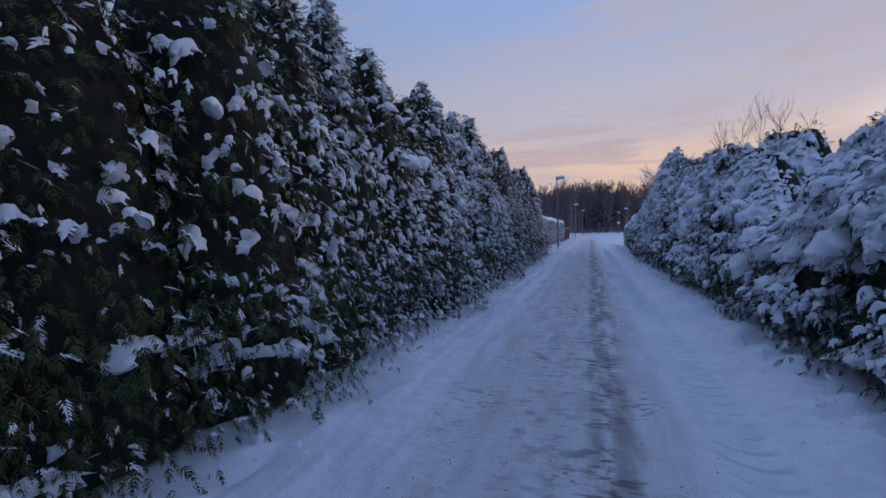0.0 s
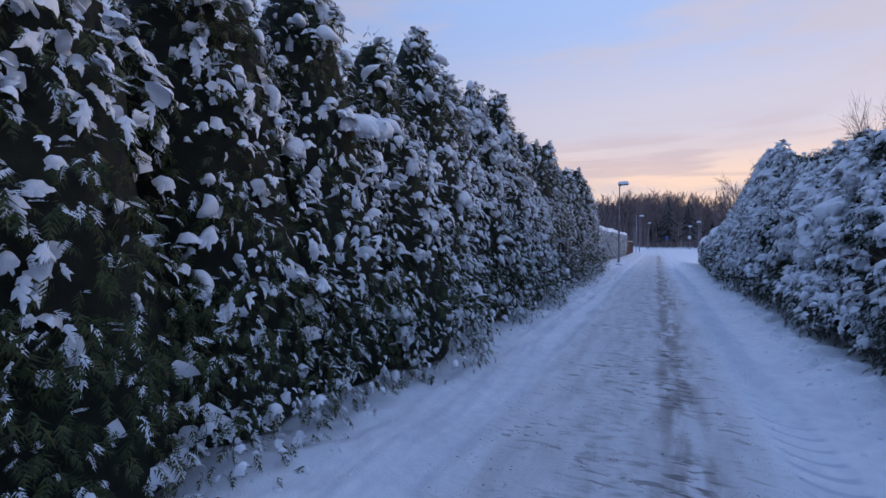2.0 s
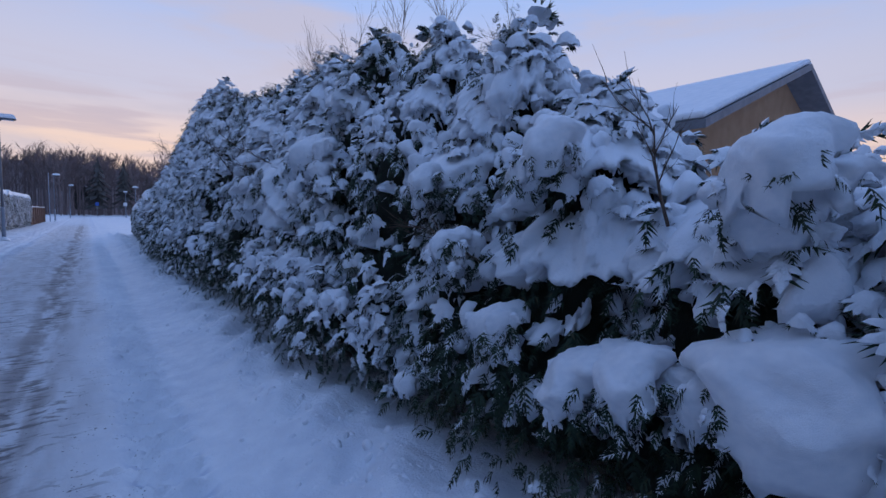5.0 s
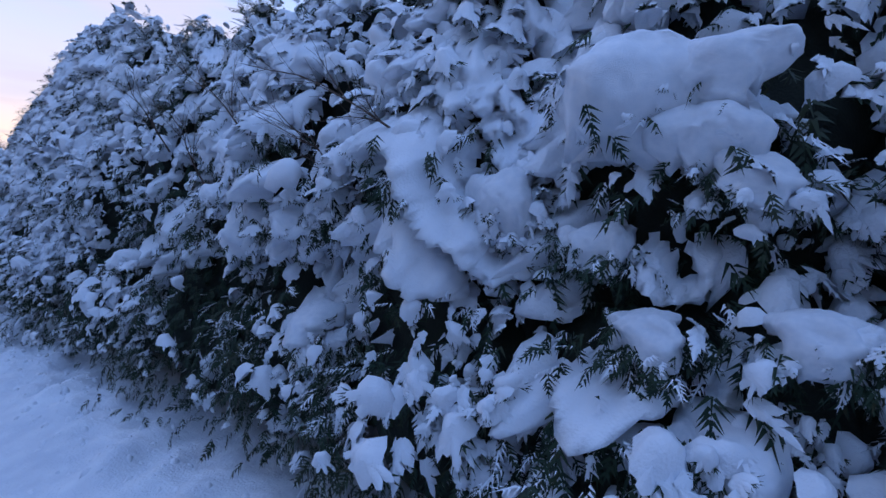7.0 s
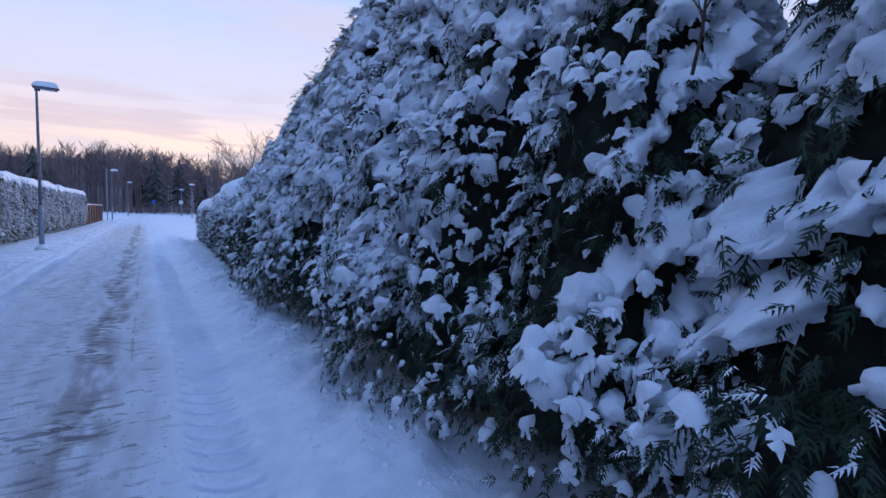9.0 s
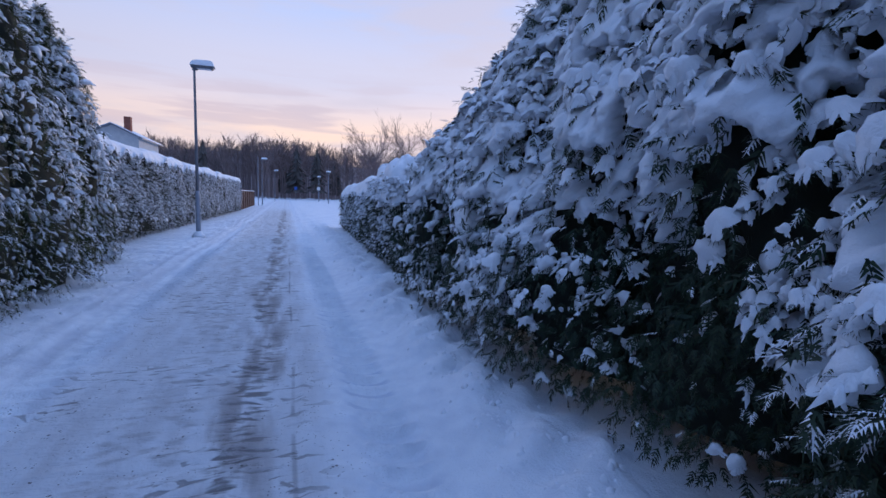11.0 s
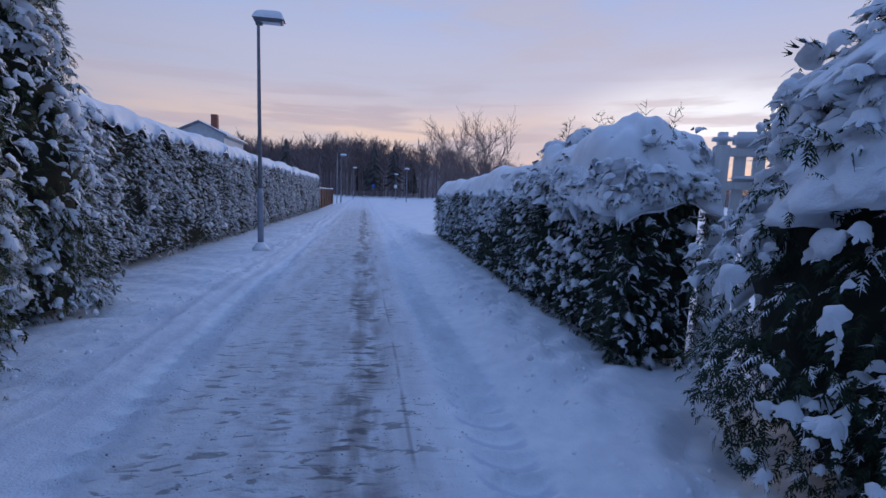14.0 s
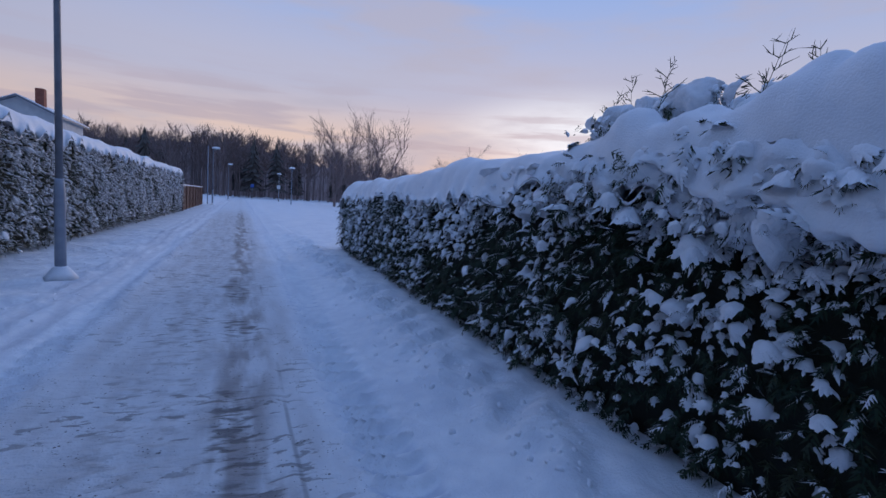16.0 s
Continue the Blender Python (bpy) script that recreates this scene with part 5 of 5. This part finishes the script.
road_sign((2.3, 128, 0.05), SIGN_BLUE, "small blue road sign on a grey post", "blue square plate")
road_sign((6.8, 121, 0.05), WHITE, "small white square sign on a grey post", "white square plate")
post2 = thing("flag_pole", (-2.9, 80.0, 0.0), "slim grey pole beside the lane", "pole")
part("pole", bm_mesh("pole", lathe([(0.05, -0.1), (0.045, 3), (0.03, 5.9)], 10), STEEL, True), post2)


def brown_fence():
    """Upright red-brown boards between posts, with snow on the top rail."""
    ob = thing("board_fence", (-3.3, 61.6, 0.0), "red-brown wooden board fence with snow on top", "fence")
    post_me = bm_mesh("post", box(-0.06, 0.06, -0.06, 0.06, -0.1, 1.85, 0.008), FENCE_RED)
    board_me = bm_mesh("board", box(-0.012, 0.012, -0.06, 0.06, 0.08, 1.7, 0.003), FENCE_RED)
    rail_me = bm_mesh("rail", box(-0.03, 0.03, 0.0, 2.4, 0.0, 0.09, 0.006), FENCE_RED)
    snow_me = bm_mesh("snow_cap", box(-0.07, 0.07, 0.0, 2.4, 0.0, 0.10, 0.035), SNOW, True)
    for i in range(8):
        y = 2.4 * i
        o = part("post", post_me, ob)
        o.location = (0.0, y, 0)
        if i == 7:
            break
        for z in (0.35, 1.4):
            o = part("rail", rail_me, ob)
            o.location = (-0.045, y, z)
        o = part("snow_cap", snow_me, ob)
        o.location = (0, y, 1.69)
        for j in range(15):
            o = part("board", board_me, ob)
            o.location = (0.0, y + 0.12 + 0.155 * j, 0)


brown_fence()


def picket_gate():
    """White slatted garden gate set back between the hedges."""
    ob = thing("picket_gate", (3.40, 27.85, 0.24), "white painted slatted garden gate with snow on its rail", "gate")
    for x in (0.0, 1.55):
        o = part("gate_post", bm_mesh("gate_post", box(x - 0.06, x + 0.06, -0.06, 0.06, -0.15, 1.9, 0.008), WHITE), ob)
        part("snow_cap", bm_mesh("snow_cap", box(x - 0.08, x + 0.08, -0.08, 0.08, 1.895, 2.02, 0.045), SNOW, True), o)
    slat = bm_mesh("slat", box(-0.05, 0.05, -0.012, 0.012, 0.08, 1.84, 0.004), WHITE)
    for i in range(9):
        o = part("slat", slat, ob)
        o.location = (0.16 + 0.155 * i, 0, 0)
    for z in (0.25, 0.95, 1.50, 1.80):
        part("rail", bm_mesh("rail", box(0.06, 1.49, -0.045, -0.013, z, z + 0.08, 0.006), WHITE), ob)
        part("snow_cap", bm_mesh("snow_cap", box(0.08, 1.47, -0.075, 0.02, z + 0.075, z + (0.22 if z > 1.7 else 0.13), 0.03), SNOW, True), ob)
    ob.rotation_euler = (0, 0, radians(-24))
    return ob


picket_gate()


# ---- houses ----
def house(name, x0, x1, y0, y1, eave, ridge, along, wall_mat, label, snow=0.22, over=0.5, windows=()):
    """A gabled house with a snow-covered roof. along: the axis of its ridge."""
    ob = thing(name, (x0, y0, 0), label, "house")
    w, d = x1 - x0, y1 - y0

    def body(e, r, lo, hi, grow, mat, nm, thick=None):
        bm = bmesh.new()
        span = w if along == "y" else d
        run = d if along == "y" else w
        if thick is None:
            prof = [(0, -0.2), (span, -0.2), (span, e), (span / 2, r), (0, e)]
        else:
            k = (r - e) / (span / 2)
            prof = [(-grow, e - k * grow + lo), (span / 2, r + lo), (span + grow, e - k * grow + lo),
                    (span + grow, e - k * grow + hi), (span / 2, r + hi), (-grow, e - k * grow + hi)]
        ends = []
        for t in (-grow if thick else 0, run + (grow if thick else 0)):
            ends.append([bm.verts.new((p, t, z) if along == "y" else (t, p, z)) for p, z in prof])
        n = len(prof)
        for j in range(n):
            bm.faces.new((ends[0][j], ends[0][(j + 1) % n], ends[1][(j + 1) % n], ends[1][j]))
        if thick:
            for q in ends:
                bm.faces.new((q[0], q[1], q[4], q[5]))
                bm.faces.new((q[1], q[2], q[3], q[4]))
        else:
            for q in ends:
                bm.faces.new(q)
        return part(nm, bm_mesh(nm, bm, mat), ob)

    body(eave, ridge, 0, 0, 0, wall_mat, "wall")
    roof = body(eave, ridge, 0.01, 0.16, over, DARK_STEEL, "roof", True)
    cover = body(eave, ridge, 0.165, 0.165 + snow, over - 0.04, SNOW, "roof_snow", True)
    bv = cover.modifiers.new("soft", "BEVEL")
    bv.width, bv.segments = 0.09, 3
    cover.parent = roof
    for face, u, z, ww, hh in windows:
        if face == "x0":
            fr, pn = box(-0.05, 0.03, u, u + ww, z, z + hh, 0.01), box(-0.06, -0.045, u + 0.08, u + ww - 0.08, z + 0.08, z + hh - 0.08, 0)
        else:
            fr, pn = box(u, u + ww, -0.05, 0.03, z, z + hh, 0.01), box(u + 0.08, u + ww - 0.08, -0.06, -0.045, z + 0.08, z + hh - 0.08, 0)
        o = part("window", bm_mesh("window", fr, WHITE), ob, "white framed window")
        part("pane", bm_mesh("pane", pn, GLASS), o)
    return ob


house("house", 9.8, 19.8, 11.6, 25.0, 3.36, 5.25, "y", WALL_OCHRE, "ochre house with a low snow-covered gable roof", snow=0.14, over=0.6, windows=(("x0", 3.0, 1.0, 1.4, 1.2), ("y0", 3.0, 1.0, 1.4, 1.2)))
H2 = house("house", 16.3, 25.5, 38.6, 52.0, 5.6, 6.9, "y", WALL_RED, "red-brown house with a snow-covered gable roof", over=0.45, windows=(("y0", 2.0, 3.4, 1.2, 1.2), ("y0", 5.4, 3.4, 1.2, 1.2), ("x0", 3.0, 3.4, 1.2, 1.2)))
H2.rotation_euler = (0, 0, radians(-54))
H3 = house("house", -21.8, -16.4, 84.0, 93.0, 7.7, 9.0, "y", WALL_GREY, "pale grey house with a snowy roof and brick chimney", snow=0.08, windows=(("y0", 1.2, 3.6, 1.2, 1.2), ("y0", 3.8, 3.6, 1.2, 1.2)))
part("chimney", bm_mesh("chimney", box(3.6, 4.3, 1.2, 1.9, 7.3, 10.2, 0.02), BRICK), H3, "red brick chimney")


# ---- bare trees, twigs and the wood ----
def bare_tree(at, height, seed, label, levels=3, kids=4, name="bare_tree", angle=0.6, category="tree", group="", mat=None, radius=None):
    rng = np.random.default_rng(seed)
    ob = thing(name, at, label, category, group)
    rows = branches(rng, height, levels, kids, angle, radius)
    part("trunk", tubes(rows[:3], 8).mesh("trunk", mat or HAZY_BARK), ob)
    tagged(part("crown", tubes(rows[3:], 3).mesh("crown", mat or HAZY_BARK, False), ob), kind="stuff")
    return ob


def field_tree(at, height, wide, seed):
    """A bare broad tree: short stem, several upswept limbs, fine twigs on them."""
    rng = np.random.default_rng(seed)
    ob = thing("bare_tree", at, "bare leafless tree with a wide fine crown", "tree", "bare trees")
    rows, fine = [], []

    def grow(p, d, length, r, level):
        for s in range(3):
            d = d + rng.normal(size=3) * 0.10 + np.array([0, 0, 0.06])
            d = d / np.linalg.norm(d)
            q = p + d * length / 3
            (rows if level < 2 else fine).append((p, q, r * (1 - 0.24 * s), r * (1 - 0.24 * (s + 1))))
            if level < 3:
                for _ in range((2, 3, 2)[level]):
                    side = rng.normal(size=3)
                    side -= d * (side @ d)
                    side /= np.linalg.norm(side)
                    a = rng.uniform(0.45, 0.8)
                    grow(p + (q - p) * rng.uniform(0.2, 1), d * math.cos(a) + side * math.sin(a), length * rng.uniform(0.36, 0.55), r * 0.5, level + 1)
            p = q

    trunk = [(np.zeros(3), np.array([0.05, 0, height * 0.2]), height * 0.017, height * 0.013)]
    for i in range(5):
        t = 6.2832 * (i + rng.uniform(-0.3, 0.3)) / 5
        lean = rng.uniform(0.25, 0.6) * wide
        d = np.array([math.cos(t) * lean, math.sin(t) * lean, 1.0])
        grow(np.array([0.05, 0, height * rng.uniform(0.14, 0.2)]), d / np.linalg.norm(d), height * rng.uniform(0.62, 0.78), height * 0.008, 0)
    part("trunk", tubes(trunk, 8).mesh("trunk", HAZY_BARK), ob)
    tagged(part("branching", tubes(rows, 4).mesh("branching", HAZY_BARK, False), ob), kind="stuff")
    tagged(part("crown", tubes(fine, 3).mesh("crown", HAZY_BARK, False), ob), kind="stuff")
    return ob


for i, (x, y, h, w) in enumerate([(14.3, 104, 12.8, 1.25), (17.6, 108, 12.0, 1.1), (21.6, 106, 14.2, 0.8), (26.5, 112, 8.5, 1.2), (37.0, 112, 9.0, 1.1), (41.0, 110, 11.0, 1.1), (58.0, 112, 11.0, 1.1)]):
    field_tree((x, y, 0.05), h, w, 900 + i)
for i, (x, y, h, z) in enumerate([(4.4, 13.3, 2.0, 3.0), (4.5, 12.4, 1.8, 2.9), (4.2, 14.4, 1.7, 3.1), (4.6, 11.2, 1.7, 2.4), (4.3, 16.0, 1.6, 3.2), (4.0, 15.2, 1.3, 3.2)]):
    bare_tree((x, y, z), h, 930 + i, "thin leafless twigs rising out of the hedge", levels=2, kids=3, name="bare_twigs", angle=0.45, category="twigs", group="hedge twigs", mat=TWIG, radius=0.012)


def wood_backing():
    """An added sheet that stands for the depth of the wood, behind its edge."""
    xs = np.arange(-190, 230, 0.8)
    p = np.stack([xs, 0 * xs, 0 * xs], -1)
    top = (16.4 + 1.0 * wave(p, 14, 41) + 0.7 * wave(p, 3.5, 42)) * wood_fall(xs)
    y = 205 + 0.0012 * (xs - 10) ** 2
    v = np.concatenate([np.stack([xs, y, 0 * xs - 0.5], -1), np.stack([xs, y + 3, top], -1), np.stack([xs, y + 60, top * 0.9], -1)])
    n = len(xs)
    i = np.arange(n - 1)
    f = np.concatenate([np.stack([i + a, i + 1 + a, i + 1 + a + n], 1) for a in (0, n)] + [np.stack([i + a, i + 1 + a + n, i + a + n], 1) for a in (0, n)])
    b = Batch()
    b.add(v, f)
    tagged(new("backdrop", b.mesh("backdrop", HAZY_WOOD, False)), "backdrop sheet closing gaps in the far wood, haze put into its colour", "backdrop", kind="structure")


def wood_fall(x):
    """The wood stands lower towards the east."""
    return np.where(x > 0, np.clip(1 - x / 150, 0.45, 1), 1)


wood_backing()


for i, (y, z, h) in enumerate([(13.2, 2.0, 0.9), (13.9, 1.8, 0.8), (14.8, 2.1, 1.0), (15.7, 1.9, 0.8), (16.5, 2.3, 0.9), (9.6, 1.2, 0.7), (8.4, 1.5, 0.7), (20.2, 2.2, 0.8)]):
    o = bare_tree((2.78, y, z), h, 960 + i, "thin leafless twigs sticking out of the snowy hedge", levels=2, kids=2, name="bare_twigs", angle=0.5, category="twigs", group="hedge twigs", mat=TWIG, radius=0.009)
    o.rotation_euler = (0.5 * math.sin(i * 2.1), -0.75 - 0.25 * math.cos(i * 1.3), 0)


def twig_crown(seed, low, wide, limbs, twigs, girth, stem=True):
    """A far leafless tree, one high: a slim stem, upswept limbs and a haze of tapering twigs."""
    rng = np.random.default_rng(seed)
    rows = [((0, 0, 0), (0.01, 0, 0.55), girth, girth * 0.7), ((0.01, 0, 0.55), (0, 0, 0.93), girth * 0.7, girth * 0.2)] if stem else []
    a, b, w = [], [], []
    for i in range(limbs):
        z = low + (0.9 - low) * rng.random()
        t = rng.uniform(0, 6.28)
        reach = wide * rng.uniform(0.6, 1.1) * (1.05 - 0.75 * abs((z - low) / (1 - low) - 0.25))
        p = np.array([0, 0, z])
        e = p + np.array([math.cos(t) * reach, math.sin(t) * reach, reach * rng.uniform(0.7, 1.6)])
        a.append(p), b.append(e), w.append(girth * 0.5)
        for k in range(twigs):
            q = p + (e - p) * rng.uniform(0.25, 1.0)
            d = (e - p) * rng.uniform(0.3, 0.6) + rng.normal(size=3) * reach * 0.32 + (0, 0, 0.03)
            a.append(q), b.append(q + d), w.append(girth * 0.33)
    a, b, w = np.array(a), np.array(b), np.array(w)[:, None]
    side = np.cross(b - a, rng.normal(size=(len(a), 3)))
    side /= np.linalg.norm(side, axis=1)[:, None]
    v = np.stack([a + side * w, b, a - side * w], 1).reshape(-1, 3)
    out = Batch()
    out.add(v, np.arange(len(v)).reshape(-1, 3))
    if rows:
        out.add(np.concatenate(tubes(rows, 4).v), np.concatenate(tubes(rows, 4).f))
    return np.concatenate(out.v), np.concatenate(out.f)


def scatter(out, rng, protos, x, y, size):
    a = rng.uniform(0, 6.28, len(x))
    c, s, o, l = np.cos(a), np.sin(a), 0 * a, 0 * a + 1
    turn = np.stack([np.stack([c, -s, o], -1), np.stack([s, c, o], -1), np.stack([o, o, l], -1)], 1)
    pick = rng.integers(len(protos), size=len(x))
    for i, p in enumerate(protos):
        m = pick == i
        out.spread(p, np.stack([x[m], y[m], 0 * x[m]], -1), turn[m], size[m])


def far_woods():
    """Bare trees, firs and undergrowth behind the fields."""
    rng = np.random.default_rng(77)
    n = 1000
    x = rng.uniform(-150, 170, n)
    y = 150 + rng.random(n) ** 0.8 * 50 + 0.0012 * (x - 10) ** 2
    h = 21.0 * y / 205 * rng.uniform(0.84, 1.06, n) * (1 + 0.10 * wave(np.stack([x, 0 * x, 0 * x], -1), 14, 4)) * wood_fall(x)
    h[::45] *= 1.14
    out = Batch()
    scatter(out, rng, [twig_crown(50 + i, 0.34, 0.14, 17, 8, 0.0095) for i in range(9)], x, y, np.stack([h, h, h], -1))
    tagged(new("far_woods", out.mesh("far_woods", HAZY_BARK, False)), "dense dark leafless wood behind the snowy field", "woods", kind="stuff")
    # undergrowth along the edge of the wood
    n = 420
    x = rng.uniform(-150, 190, n)
    y = 146 + rng.random(n) * 14 + 0.0012 * (x - 10) ** 2
    h = rng.uniform(2.0, 5.5, n)
    out = Batch()
    scatter(out, rng, [twig_crown(70 + i, 0.02, 0.36, 14, 6, 0.014, False) for i in range(5)], x, y, np.stack([h, h, h], -1))
    tagged(new("far_undergrowth", out.mesh("far_undergrowth", HAZY_BARK, False)), "tangled leafless undergrowth along the edge of the wood", "woods", kind="stuff")
    # firs
    out = Batch()
    v, f = [], []
    r2 = np.random.default_rng(5)
    for lv in range(11):
        z0 = 0.16 + 0.84 * lv / 11
        rr = 0.17 * (1 - (lv / 11.5) ** 1.6)
        for j in range(9):
            t = 6.2832 * (j + r2.uniform(-0.4, 0.4)) / 9
            k = len(v)
            q = rr * r2.uniform(0.55, 1.2)
            v += [(0, 0, z0 + 0.09), (q * math.cos(t - 0.35), q * math.sin(t - 0.35), z0), (q * 1.25 * math.cos(t), q * 1.25 * math.sin(t), z0 - 0.04), (q * math.cos(t + 0.35), q * math.sin(t + 0.35), z0)]
            f += [(k, k + 1, k + 2), (k, k + 2, k + 3)]
    fir = (np.array(v, np.float32), np.array(f, np.int32))
    n = 46
    x = rng.uniform(-150, 190, n)
    y = 170 + rng.random(n) * 30 + 0.0012 * (x - 10) ** 2
    h = rng.uniform(11, 15.5, n) * wood_fall(x)
    x[:3], y[:3], h[:3] = (3.0, 8.3, -20.0), 152, (14.6, 14.2, 14.6)
    scatter(out, rng, [fir], x, y, np.stack([h, h, h], -1))
    tagged(new("far_firs", out.mesh("far_firs", FAR_GREEN, False)), "dark firs of the far wood", "woods", kind="stuff")


far_woods()
